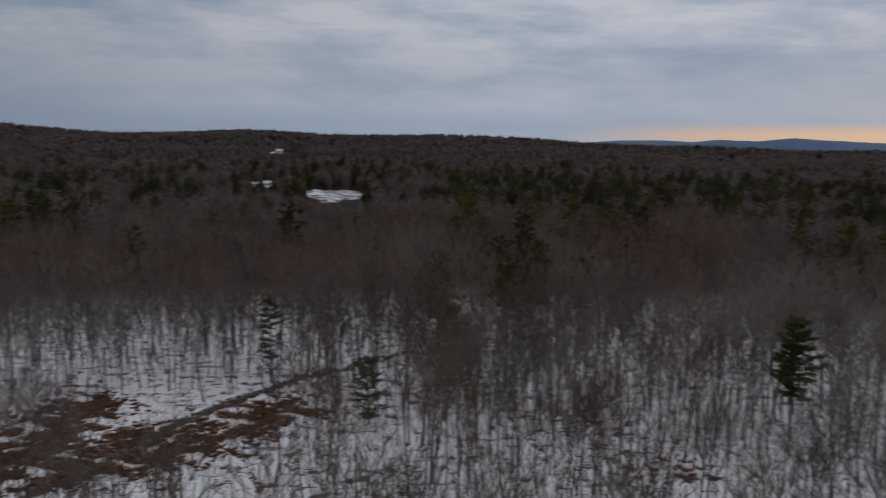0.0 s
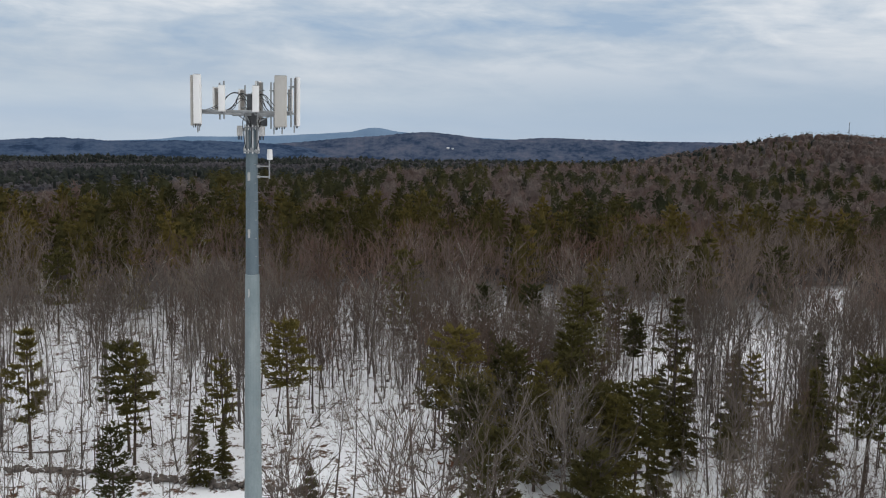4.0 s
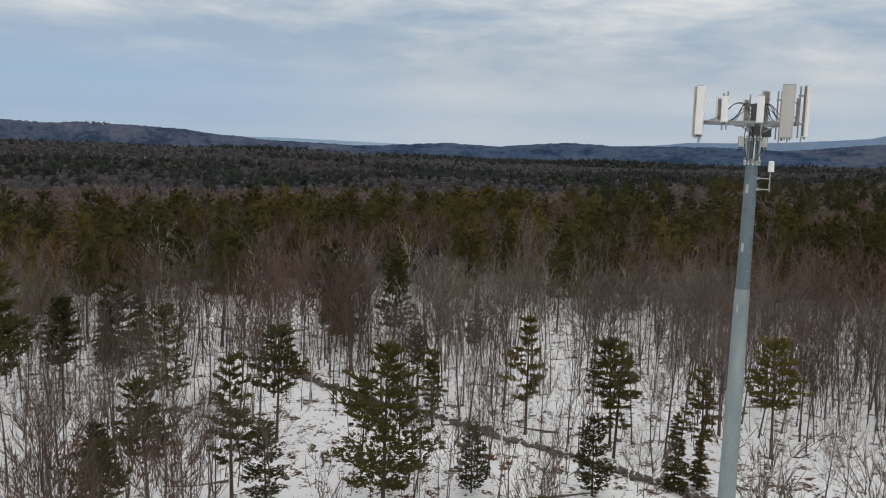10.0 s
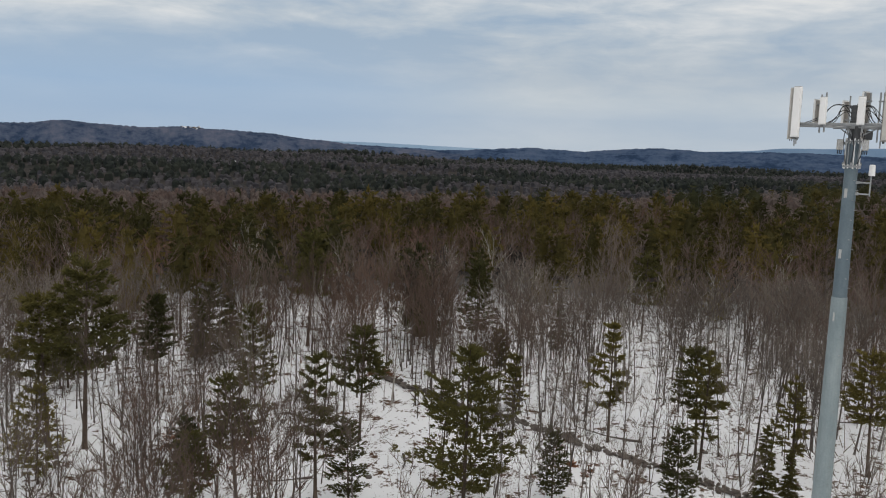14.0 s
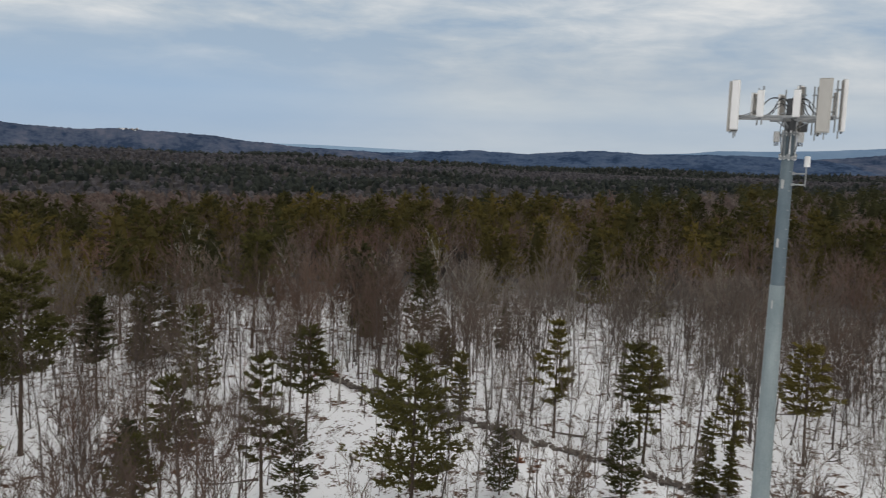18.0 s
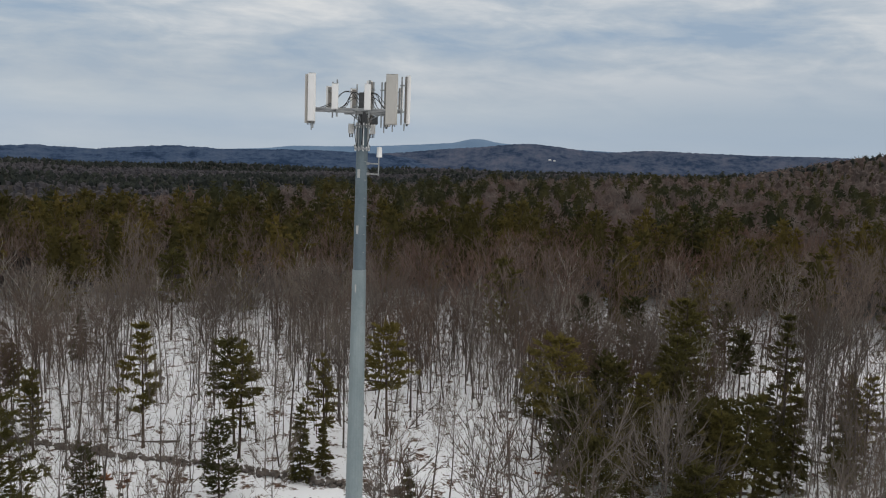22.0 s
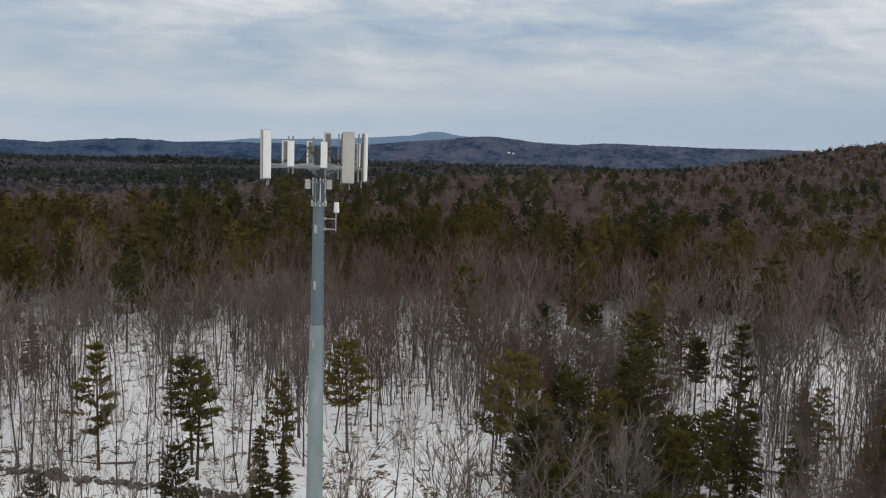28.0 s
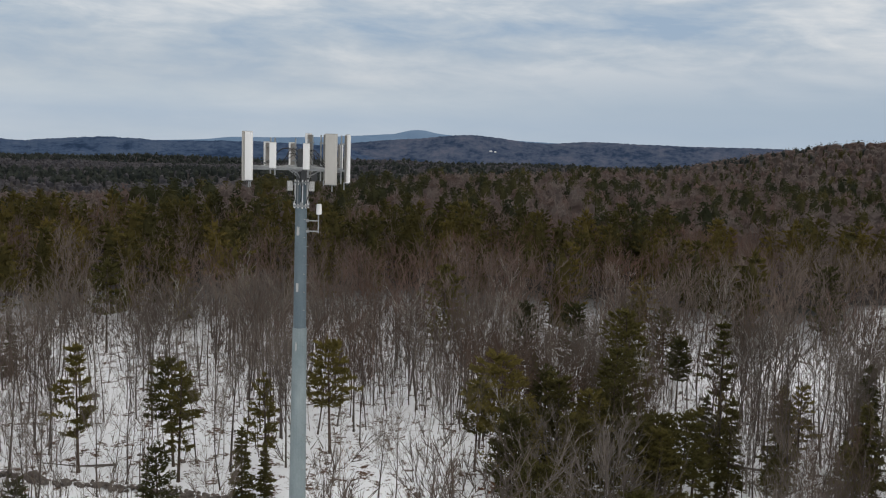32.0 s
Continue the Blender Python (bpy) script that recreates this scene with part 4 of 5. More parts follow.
thin = np.interp(az, [-40, 0, 25, 45, 62, 75, 90, 105, 140], [0.65, 0.68, 0.8, 0.85, 1.0, 0.85, 0.82, 0.88, 0.8]) + 0.25 * ease(112, 130, r) + 0.2 * wave(P[:, 0], P[:, 1], 30, 41)
P = P[rng.uniform(0, 1, len(P)) < thin]
az = np.degrees(np.arctan2(-P[:, 0], P[:, 1]))
P = P[~hides_marked(P) | (rng.uniform(0, 1, len(P)) < 0.12 + 0.25 * lump(az, az * 0, 59, 0, 13, 1) + 0.3 * ease(112, 124, az))]
is_con = rng.uniform(0, 1, len(P)) < share_of_conifers(P[:, 0], P[:, 1]) * (0.3 + 0.7 * lump(np.degrees(np.arctan2(-P[:, 0], P[:, 1])), 0 * P[:, 0], 60, 0, 13, 1))
C = P[is_con]
C = C[rng.permutation(len(C))[:60]]
for k, (x, y) in enumerate(C):
    plant_conifer(KINDS[int(rng.integers(0, 6))], x, y, float(rng.uniform(7, 15)), k % 3, float(rng.uniform(0, 360)), CON_NEAR)
B = P[~is_con]
B = B[rng.permutation(len(B))]
order = np.argsort(np.abs(np.hypot(B[:, 0], B[:, 1]) - 92))
B = B[order]
for k, (x, y) in enumerate(B[:300]):
    plant("bare_tree", "leafless grey-brown hardwood tree standing in snow", "tree", "bare trees round the clearing",
          BARE_NEAR[k % 9], ("bare", k % 9), x, y, float(rng.uniform(9.5, 15)), float(rng.uniform(0, 360)), bark_grey, twig_brown)
rest = rows_of(B[300:], rng, 10, 15, 9)
scatter([p[0] for p in BARE_BACK], rest, "hardwood_trunks", "grey trunks of leafless hardwoods in snow", bark_grey)
scatter([p[1] for p in BARE_BACK], rest, "hardwood_crowns", "bare brown branches of leafless hardwoods", twig_brown, True)

PALE_ROWS = [(float(rng.uniform(48, 140)), float(rng.uniform(104, 178)), float(rng.uniform(11, 15))) for k in range(34)]
for az, r, h in ((73.2, 90, 11.5), (78.6, 97, 10), (84.6, 93, 9), (66.3, 86, 10.5), (100.4, 119, 13), (107.2, 128, 14.5), (121.4, 124, 12.5), (47.6, 92, 12), (57.2, 101, 11), (94, 124, 12), (113, 136, 14), (36, 101, 12), *PALE_ROWS):
    k = int(az) % 4
    plant("pale_tree", "leafless tree with pale grey bark and crooked limbs", "tree", "pale bare trees", PALE[k], ("pale", k), *put(az, r), h, az * 13, pale_bark, pale_bark)

BEECH = [unit(bare_tree(95 + k, 8, 10, 5, 3, 0.050, 5, 0.2, 1.1), 8) for k in range(3)]
for i, (az, r, h) in enumerate(((129.6, 90, 8), (131, 85, 7), (127.9, 97, 7), (133.5, 94, 7.5), (126.4, 88, 5), (122.6, 112, 6), (104.5, 87, 4.5), (97.4, 92, 4), (84.2, 91, 4.5), (72.4, 91, 6),
                                (75.8, 122, 9), (82.5, 124, 8), (55.4, 108, 8), (-16.5, 97, 5), (25.5, 90, 6), (14.2, 96, 6.5))):
    plant("young_beech", "young beech that keeps its dry rust-brown leaves", "tree", "young beeches", BEECH[i % 3], ("beech", i % 3), *put(az, r), h, 53 * i, bark_grey, dry_leaf)

S = np.concatenate([stand(rng, 70, 112, 4.6), stand(rng, 112, 165, 3.7), stand(rng, 62, 112, 3.8, 50, 75), stand(rng, 70, 122, 4.6, -30, 12), stand(rng, 75, 112, 4.6, 117, 142), stand(rng, 58, 108, 2.7, 86, 112), stand(rng, 60, 100, 3.6, 112, 140)])
S = S[(openness(S[:, 0], S[:, 1]) < rng.uniform(0.1, 0.9, len(S))) & (rng.uniform(0, 1, len(S)) < 0.6) & ~hides_marked(S, 20, 2.0)]
r, az = np.hypot(S[:, 0], S[:, 1]), np.degrees(np.arctan2(-S[:, 0], S[:, 1]))
S = S[(np.abs(az - 83) > 8.5) | (r > 104) | (rng.uniform(0, 1, len(S)) < 0.25)]
srows = rows_of(S, rng, 4, 8.5, 5)
scatter([(np.concatenate([p[0][0], p[1][0]]), np.concatenate([p[0][1], p[1][1] + len(p[0][0])])) for p in SAPLING], srows,
        "saplings", "thin bare saplings standing in snow", twig_brown)

# thick young growth
T = np.concatenate([stand(rng, 116, 195, 3.8, 66, 92), stand(rng, 113, 150, 3.1, 63, 85), stand(rng, 75, 140, 3.7, 50, 75), stand(rng, 60, 102, 4.3, 40, 70), stand(rng, 58, 90, 4.6, 92, 110), stand(rng, 112, 155, 6.5, -30, 12), stand(rng, 66, 115, 8, 92, 142), stand(rng, 122, 162, 6.5, 96, 116), stand(rng, 125, 165, 11, 116, 142), stand(rng, 125, 160, 4.4, 12, 50)])
T = T[(openness(T[:, 0], T[:, 1]) < rng.uniform(0.1, 0.7, len(T))) & ~hides_marked(T, 16, 1.6)]
scatter(BRUSH, rows_of(T, rng, 5, 9, 6), "young_growth", "reddish-brown thicket of young bare trees", twig_brown, True)

# closed woods further out: bare crowns, and taller pines standing among them
P = stand(rng, 148, 300, 5.1)
P = P[(openness(P[:, 0], P[:, 1]) < rng.uniform(0.1, 1.35, len(P))) & clear_of_keys(P, 2.5)]
P = P[rng.uniform(0, 1, len(P)) > 0.75 * share_of_conifers(P[:, 0], P[:, 1])]
r, az = np.hypot(P[:, 0], P[:, 1]), np.degrees(np.arctan2(-P[:, 0], P[:, 1]))
P = P[rng.uniform(0, 1, len(P)) > 0.5 * ease(92, 100, az) * (1 - ease(165, 215, r)) + 0.25 * ease(220, 260, r)]
rows = rows_of(P, rng, 11, 15.5, 8)
scatter([p[0] for p in BARE_MID], rows, "wood_trunks", "grey trunks in the closed wood", bark_grey)
scatter([p[1] for p in BARE_MID], rows, "wood_crowns", "reddish-brown bare crowns of the closed wood", wood_far, True)
P = stand(rng, 148, 320, 8.6)
P = P[(openness(P[:, 0], P[:, 1]) < 0.15) & clear_of_keys(P, 4) & (rng.uniform(0, 1, len(P)) < share_of_conifers(P[:, 0], P[:, 1]))]
rows = rows_of(P, rng, 14, 21, 8)
scatter([p[0] for p in CON_MID], rows, "pine_trunks", "dark trunks of the pine wood", bark_pine)
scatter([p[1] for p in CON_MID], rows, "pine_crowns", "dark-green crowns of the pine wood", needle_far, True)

# the valley tier's bluish materials stand in for haze
for tier, r0, r1, gap, deep, grow, tag, bare, green in ((0, 300, 700, 8.3, 1.1, 1.0, "far", wood_dist_haze, needle_dist), (1, 700, 1150, 9.5, 1.6, 1.05, "farther", wood_dist_haze, needle_dist), (2, 1150, 2950, 12.5, 2.8, 1.0, "valley", wood_valley_haze, needle_valley_haze)):
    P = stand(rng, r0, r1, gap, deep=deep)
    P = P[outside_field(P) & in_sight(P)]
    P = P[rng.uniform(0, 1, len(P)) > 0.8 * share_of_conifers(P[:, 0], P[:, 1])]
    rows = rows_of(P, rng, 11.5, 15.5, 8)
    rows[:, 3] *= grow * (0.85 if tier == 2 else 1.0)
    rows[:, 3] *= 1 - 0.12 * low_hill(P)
    if tier == 2:  # the northern hills lie nearer and take less painted haze than the valley
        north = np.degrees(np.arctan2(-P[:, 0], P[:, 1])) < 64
        scatter(BARE_FAR[tier], rows[north], "hill_hardwoods", "mauve-brown bare woods on the northern hills, greyed a little as haze", wood_dist_haze, True, 1.4)
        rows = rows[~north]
    scatter(BARE_FAR[tier], rows, tag + "_hardwoods", "mauve-brown bare woods reaching to the hills, haze in their colour", bare, True, (0.6, 1.0, 1.8)[tier])
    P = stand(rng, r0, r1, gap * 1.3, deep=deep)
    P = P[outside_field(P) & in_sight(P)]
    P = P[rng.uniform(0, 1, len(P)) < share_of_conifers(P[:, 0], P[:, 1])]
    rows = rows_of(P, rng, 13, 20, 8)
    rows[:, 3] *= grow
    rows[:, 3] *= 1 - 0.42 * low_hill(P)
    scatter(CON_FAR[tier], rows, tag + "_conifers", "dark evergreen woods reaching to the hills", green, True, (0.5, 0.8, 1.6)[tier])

# ---------------------------------------------------------------- stone walls, ferns, snow field


def stone(seed):
    g = np.random.default_rng(seed)
    bm = bmesh.new()
    bmesh.ops.create_icosphere(bm, subdivisions=1, radius=0.5)
    for v in bm.verts:
        v.co *= g.uniform(0.75, 1.15)
        v.co.z *= 0.7
    V = np.array([v.co[:] for v in bm.verts])
    F = np.array([[v.index for v in f.verts] for f in bm.faces])
    bm.free()
    return V, F


STONES = [stone(400 + k) for k in range(6)]


def stone_wall(name, label, way):
    pts = np.array([put(a, q) for a, q in way])
    seg = np.hypot(*np.diff(pts, axis=0).T)
    s = np.concatenate([[0], np.cumsum(seg)])
    g = np.random.default_rng(len(way))
    n = int(s[-1] * 9)
    t = g.uniform(0, s[-1], n)
    x, y = np.interp(t, s, pts[:, 0]), np.interp(t, s, pts[:, 1])
    x, y = x + 0.5 * wave(t, t * 0, 9, 51) + g.normal(0, 0.38, n), y + 0.5 * wave(t, t * 0, 9, 52) + g.normal(0, 0.38, n)
    high = np.abs(g.normal(0, 0.24, n))
    rows = np.column_stack([x, y, terrain(x, y) + high, g.uniform(0.35, 0.85, n), g.uniform(0, 6.28, n), g.integers(0, 6, n)])
    ob = scatter(STONES, rows, name, label, rock_mat)
    tagged(ob, category="stone wall")


stone_wall("stone_wall", "old low dry-stone wall through the snowy wood", [(118, 128), (113, 114), (109.2, 109), (104.9, 105), (101.4, 99), (97.5, 95), (93.4, 91), (90, 88), (84, 84)])
stone_wall("stone_wall", "low dark stone wall past brown ferns", [(40, 80), (33, 86), (26.7, 93.5), (20.6, 104), (16, 115), (10.5, 127), (6, 138), (2, 148)])


def fern(seed):
    g = np.random.default_rng(seed)
    V, F = [], []
    for k in range(9):
        a = g.uniform(0, 6.28)
        q = np.array([math.cos(a), math.sin(a), g.uniform(0.1, 0.6)]) * g.uniform(0.4, 0.8)
        spike(V, F, np.array([0, 0, 0.02]), q, 0.3, g)
    return np.array(V), np.array(F)


FERNS = [fern(500 + k) for k in range(6)]


def fern_bed(name, label, beds, n):
    g = np.random.default_rng(n)
    out = []
    for a, q, u, v in beds:
        cx, cy = put(a, q)
        k = int(n * u * v / 60)
        px, py = g.normal(0, 0.5, k) * u, g.normal(0, 0.5, k) * v
        c, s = math.cos(radians(a)), math.sin(radians(a))
        out.append(np.column_stack([cx + px * c - py * s, cy + px * s + py * c]))
    P = np.concatenate(out)
    keep = wave(P[:, 0], P[:, 1], 7, 61) > -0.45
    P = P[keep]
    rows = np.column_stack([P, terrain(P[:, 0], P[:, 1]), g.uniform(0.6, 1.5, len(P)), g.uniform(0, 6.28, len(P)), g.integers(0, 6, len(P))])
    tagged(scatter(FERNS, rows, name, label, fern_mat), category="ferns")


fern_bed("dead_ferns", "rust-brown dead ferns lying on the snow", [(27.5, 107, 7, 10), (25, 117, 7, 8), (20, 107, 8, 7), (14, 110, 6, 7), (11, 114, 6, 7), (23, 126, 6, 6), (31, 104, 6, 6), (33, 122, 5, 6), (29.5, 106, 8, 6), (17, 102, 7, 4), (24.5, 99, 9, 5), (20.5, 99, 7, 4)], 520)
fern_bed("dead_bushes", "low brown brush in the snow", [(125.8, 100, 3, 2.5), (131, 102, 2.5, 2.5), (129, 92, 3, 3), (-16, 97, 4, 4), (117, 128, 3, 3), (104, 92, 3, 2), (72, 92, 5, 3)], 200)


boulder_rng = np.random.default_rng(31)
B = stand(boulder_rng, 68, 150, 6.2)
B = B[(boulder_rng.uniform(0, 1, len(B)) < 0.30 + 0.35 * wave(B[:, 0], B[:, 1], 26, 33))]
scatter(STONES, np.column_stack([B, at_ground(B) + 0.06, boulder_rng.uniform(0.3, 1.0, len(B)), boulder_rng.uniform(0, 6.28, len(B)), boulder_rng.integers(0, 6, len(B))]),
        "boulders", "dark field stones poking out of the snow", rock_mat)


def fallen_log(az, r, size, turn):
    """A dead trunk lying on the snow with a few broken branch stubs."""
    x, y = put(az, r)
    top = new("fallen_log")
    tagged(top, "dark fallen tree trunk lying on the snow", "log", "fallen logs in the clearing")
    top.matrix_world = pose(x, y, float(terrain(np.array([x]), np.array([y]))[0]) + 0.12, 0, 0, turn)
    g = np.random.default_rng(int(az * 10))
    V, F = [], []
    tube(V, F, [(0, 0, 0), (0.05 * size, 0, size * 0.5), (0, 0.04 * size, size)], [0.17, 0.12, 0.04], 6)
    part_of("trunk", [(c, a, b) for a, b, c in V], F, bark_grey, top)
    for k in range(4):
        q = np.array([size * g.uniform(0.3, 0.95), 0.0, 0.02])
        V, F = [], []
        spike(V, F, q, q + np.array([g.uniform(0.1, 0.6), g.normal(0, 0.6), g.uniform(0.2, 0.9)]), 0.07, g)
        part_of("branch_stub", V, F, bark_grey, top)


for k in range(26):
    fallen_log(float(boulder_rng.uniform(15, 138)), float(boulder_rng.uniform(78, 130)), float(boulder_rng.uniform(4, 9)), float(boulder_rng.uniform(0, 360)))


def snow_field(a0, a1, r0, r1):
    az, rr = np.linspace(a0 + 0.1, a1 - 0.1, 30), np.linspace(r0, r1, 14)
    A, R = np.meshgrid(az, rr, indexing="ij")
    R = (r0 + r1) / 2 + (R - (r0 + r1) / 2) * (0.12 + 0.88 * np.sin(np.pi * (A - a0) / (a1 - a0)) ** 0.7)
    R = R + 0.1 * (r1 - r0) * (np.sin(A * 2.3) + 0.5 * np.sin(A * 7))
    X, Y = put(A, R)
    V = np.stack([X, Y, terrain(X, Y) + 0.25], -1).reshape(-1, 3)
    i, j = np.meshgrid(np.arange(29), np.arange(13), indexing="ij")
    F = np.stack([i * 14 + j, i * 14 + j + 1, (i + 1) * 14 + j + 1, (i + 1) * 14 + j], -1).reshape(-1, 4)
    ob = new("ground_snow_field", mesh_from("snow_field", V, F[:, ::-1], snow_mat, True))
    tagged(ob, "open snow-covered field among far woods", "field", kind="structure")


for yard in YARDS:
    snow_field(*yard[:4])

ledge_rng = np.random.default_rng(77)
ledge_az, ledge_s = ledge_rng.uniform(128.95, 130.1, 16), ledge_rng.uniform(0.2, 0.75, 16)
ledge_x, ledge_y = put(ledge_az, 3100 - 90 * ledge_s)
scatter(STONES, np.column_stack([ledge_x, ledge_y, 45.5 - 9.5 * ledge_s, ledge_rng.uniform(6, 13, 16), ledge_rng.uniform(0, 6.28, 16), ledge_rng.integers(0, 6, 16)]),
        "snowy_ledges", "snow-dusted rock ledges under a wooded hilltop", snow_mat)

# ---------------------------------------------------------------- far houses


def box(bm, x0, x1, y0, y1, z0, z1, bevel=0.0):
    m = Matrix.Translation(((x0 + x1) / 2, (y0 + y1) / 2, (z0 + z1) / 2)) @ Matrix.Diagonal((x1 - x0, y1 - y0, z1 - z0, 1))
    made = bmesh.ops.create_cube(bm, size=1, matrix=m)["verts"]
    if bevel:
        edges = {e for v in made for e in v.link_edges}
        bmesh.ops.bevel(bm, geom=list(edges), offset=bevel, segments=2, affect="EDGES")
    return bm


def rod(bm, p, q, r, sides=8, r2=None):
    p, q = Vector(p), Vector(q)
    m = Matrix.Translation((p + q) / 2) @ (q - p).to_track_quat("Z", "Y").to_matrix().to_4x4()
    bmesh.ops.create_cone(bm, cap_ends=True, segments=sides, radius1=r, radius2=r if r2 is None else r2, depth=(q - p).length, matrix=m)
    return bm


def house(az, r, size, turn, z=None):
    x, y = put(az, r)
    z = float(terrain(np.array([x]), np.array([y]))[0]) if z is None else z
    top = new("house")
    tagged(top, "small white house with a snowy gable roof, far off among trees", "house", "houses in the far woods")
    top.matrix_world = pose(x, y, z, 0, 0, az + turn) @ Matrix.Diagonal((size, size, size, 1))
    part("wall", box(bmesh.new(), -6, 6, -4, 4, -1, 5.4), wall_white, top)
    bm = bmesh.new()
    v = [bm.verts.new(c) for c in ((-6.4, -4.5, 5.3), (6.4, -4.5, 5.3), (6.4, 4.5, 5.3), (-6.4, 4.5, 5.3), (-6.4, 0, 8.6), (6.4, 0, 8.6))]
    for f in ((0, 1, 5, 4), (2, 3, 4, 5), (0, 4, 3), (1, 2, 5), (3, 2, 1, 0)):
        bm.faces.new([v[k] for k in f])
    part("roof", bm, roof_mat, top)
    for k in (-3.5, 0, 3.5):
        w = part("window", box(bmesh.new(), k - 0.6, k + 0.6, -4.06, -3.98, 2.2, 3.7), steel_dark, top)
        part("sill", box(bmesh.new(), k - 0.75, k + 0.75, -4.16, -3.99, 2.05, 2.19), wall_white, w)


for az, r, size, turn in ((39.65, 1052, 0.6, 12), (47.1, 1028, 0.42, -20), (36.35, 742, 0.45, 40), (126.9, 1900, 0.8, 10), (126.3, 1880, 0.6, -25), (10.7, 1165, 0.7, 0), (42.2, 941, 0.5, 30), (11.5, 678, 0.5, 8), (12.3, 672, 0.45, -10)):
    house(az, r, size, turn)
# on the slope of the hill with the rounded summit
house(74.75, 3458, 0.85, 5, 3.6)
house(74.45, 3456, 0.6, -15, 3.6)


def lattice_mast(az, r, h, w):
    """Three legs with rings and crossed braces, and a beacon on top."""
    x, y = put(az, r)
    top = new("radio_mast")
    tagged(top, "thin grey lattice radio mast on a wooded hilltop", "mast")
    top.matrix_world = pose(x, y, float(terrain(np.array([x]), np.array([y]))[0]), 0, 0, az)
    foot = [(w * math.cos(a), w * math.sin(a)) for a in (0.3, 2.394, 4.489)]
    for fx, fy in foot:
        part("leg", rod(bmesh.new(), (fx, fy, 0), (fx * 0.5, fy * 0.5, h), 0.11, 6), steel_dark, top)
    n = 14
    for k in range(n):
        z0, z1 = h * k / n, h * (k + 1) / n
        s0, s1 = 1 - 0.5 * k / n, 1 - 0.5 * (k + 1) / n
        for i in range(3):
            p, q = foot[i], foot[(i + 1) % 3]
            part("brace", rod(bmesh.new(), (p[0] * s0, p[1] * s0, z0), (q[0] * s1, q[1] * s1, z1), 0.07, 4), steel_dark, top)
    part("beacon", rod(bmesh.new(), (0, 0, h), (0, 0, h + 0.9), 0.35, 10, 0.25), radome_white, top, "white beacon lamp")


lattice_mast(49.9, 1290, 23, 0.8)

# ---------------------------------------------------------------- the tower
TZ = EYE - 0.1  # heights on the mast are given from the eye's level
tower = new("cell_tower")
tagged(tower, "tall grey steel monopole carrying a triangular antenna platform", "cell tower")
tower.matrix_world = pose(float(tower_xy[0]), float(tower_xy[1]), 0, 0, 0, 87.55)


def ring_tube(stops, sides=18):
    """A turned tube: stops of height and radius."""
    bm = bmesh.new()
    rings = []
    for z, q in stops:
        rings.append([bm.verts.new((q * math.cos(6.2832 * k / sides), q * math.sin(6.2832 * k / sides), z)) for k in range(sides)])
    for a, b in zip(rings, rings[1:]):
        for k in range(sides):
            bm.faces.new((a[k], a[(k + 1) % sides], b[(k + 1) % sides], b[k]))
    bm.faces.new(rings[-1])
    bm.faces.new(rings[0][::-1])
    return bm


JOIN = TZ - 6.25
part("lower_section", ring_tube([(-0.3, 0.56), (JOIN - 0.02, 0.325), (JOIN, 0.315)]), steel_low, tower, "pale galvanised steel lower pole section")
part("upper_section", ring_tube([(JOIN - 0.4, 0.30), (TZ - 0.62, 0.262)]), steel_up, tower, "darker blue-grey steel upper pole section")
low_flange = part("flange", ring_tube([(TZ - 0.66, 0.33), (TZ - 0.64, 0.36), (TZ - 0.58, 0.36), (TZ - 0.56, 0.33)], 24), steel_arm, tower)
part("collar", ring_tube([(TZ - 0.56, 0.235), (TZ + 0.40, 0.225)]), steel_up, tower, "blue-grey steel collar between two bolted flanges")
top_flange = part("flange", ring_tube([(TZ + 0.40, 0.30), (TZ + 0.42, 0.33), (TZ + 0.47, 0.33), (TZ + 0.49, 0.30)], 24), steel_arm, tower)
part("mast_head", ring_tube([(TZ + 0.47, 0.235), (TZ + 1.30, 0.23), (TZ + 1.32, 0.20)]), steel_dark, tower, "dark steel mast head")
for k in range(12):
    a = radians(30 * k + 5)
    for flange, z, q in ((low_flange, TZ - 0.56, 0.335), (top_flange, TZ + 0.49, 0.305)):
        part("bolt", rod(bmesh.new(), (q * math.cos(a), q * math.sin(a), z - 0.14), (q * math.cos(a), q * math.sin(a), z + 0.05), 0.02, 6), radome_white, flange, "bright zinc bolt")
for k in range(8):
    a = radians(45 * k + 10)
    c, s = 0.29 * math.cos(a), 0.29 * math.sin(a)
    part("tie_rod", rod(bmesh.new(), (c, s, TZ - 0.72), (c, s, TZ + 0.58), 0.026), steel_arm if k % 2 else radome_white, tower)
for k in range(3):
    a = radians(120 * k + 30)
    for dz in (-0.50, 0.36):
        c, s = math.cos(a), math.sin(a)
        part("clamp_block", box(bmesh.new(), 0.36 * c - 0.07, 0.36 * c + 0.07, 0.36 * s - 0.07, 0.36 * s + 0.07, TZ + dz - 0.06, TZ + dz + 0.06, 0.015), steel_arm, tower)
for k in range(34):
    z = TZ - 1.2 - 0.42 * k
    a = radians(-25 if k % 2 else -60)
    q = 0.27 + 0.008 * (TZ - z) + (0.02 if z < JOIN else 0)
    part("climbing_peg", rod(bmesh.new(), (q * 0.9 * math.cos(a), q * 0.9 * math.sin(a), z), ((q + 0.09) * math.cos(a), (q + 0.09) * math.sin(a), z), 0.016, 6), steel_arm, tower)
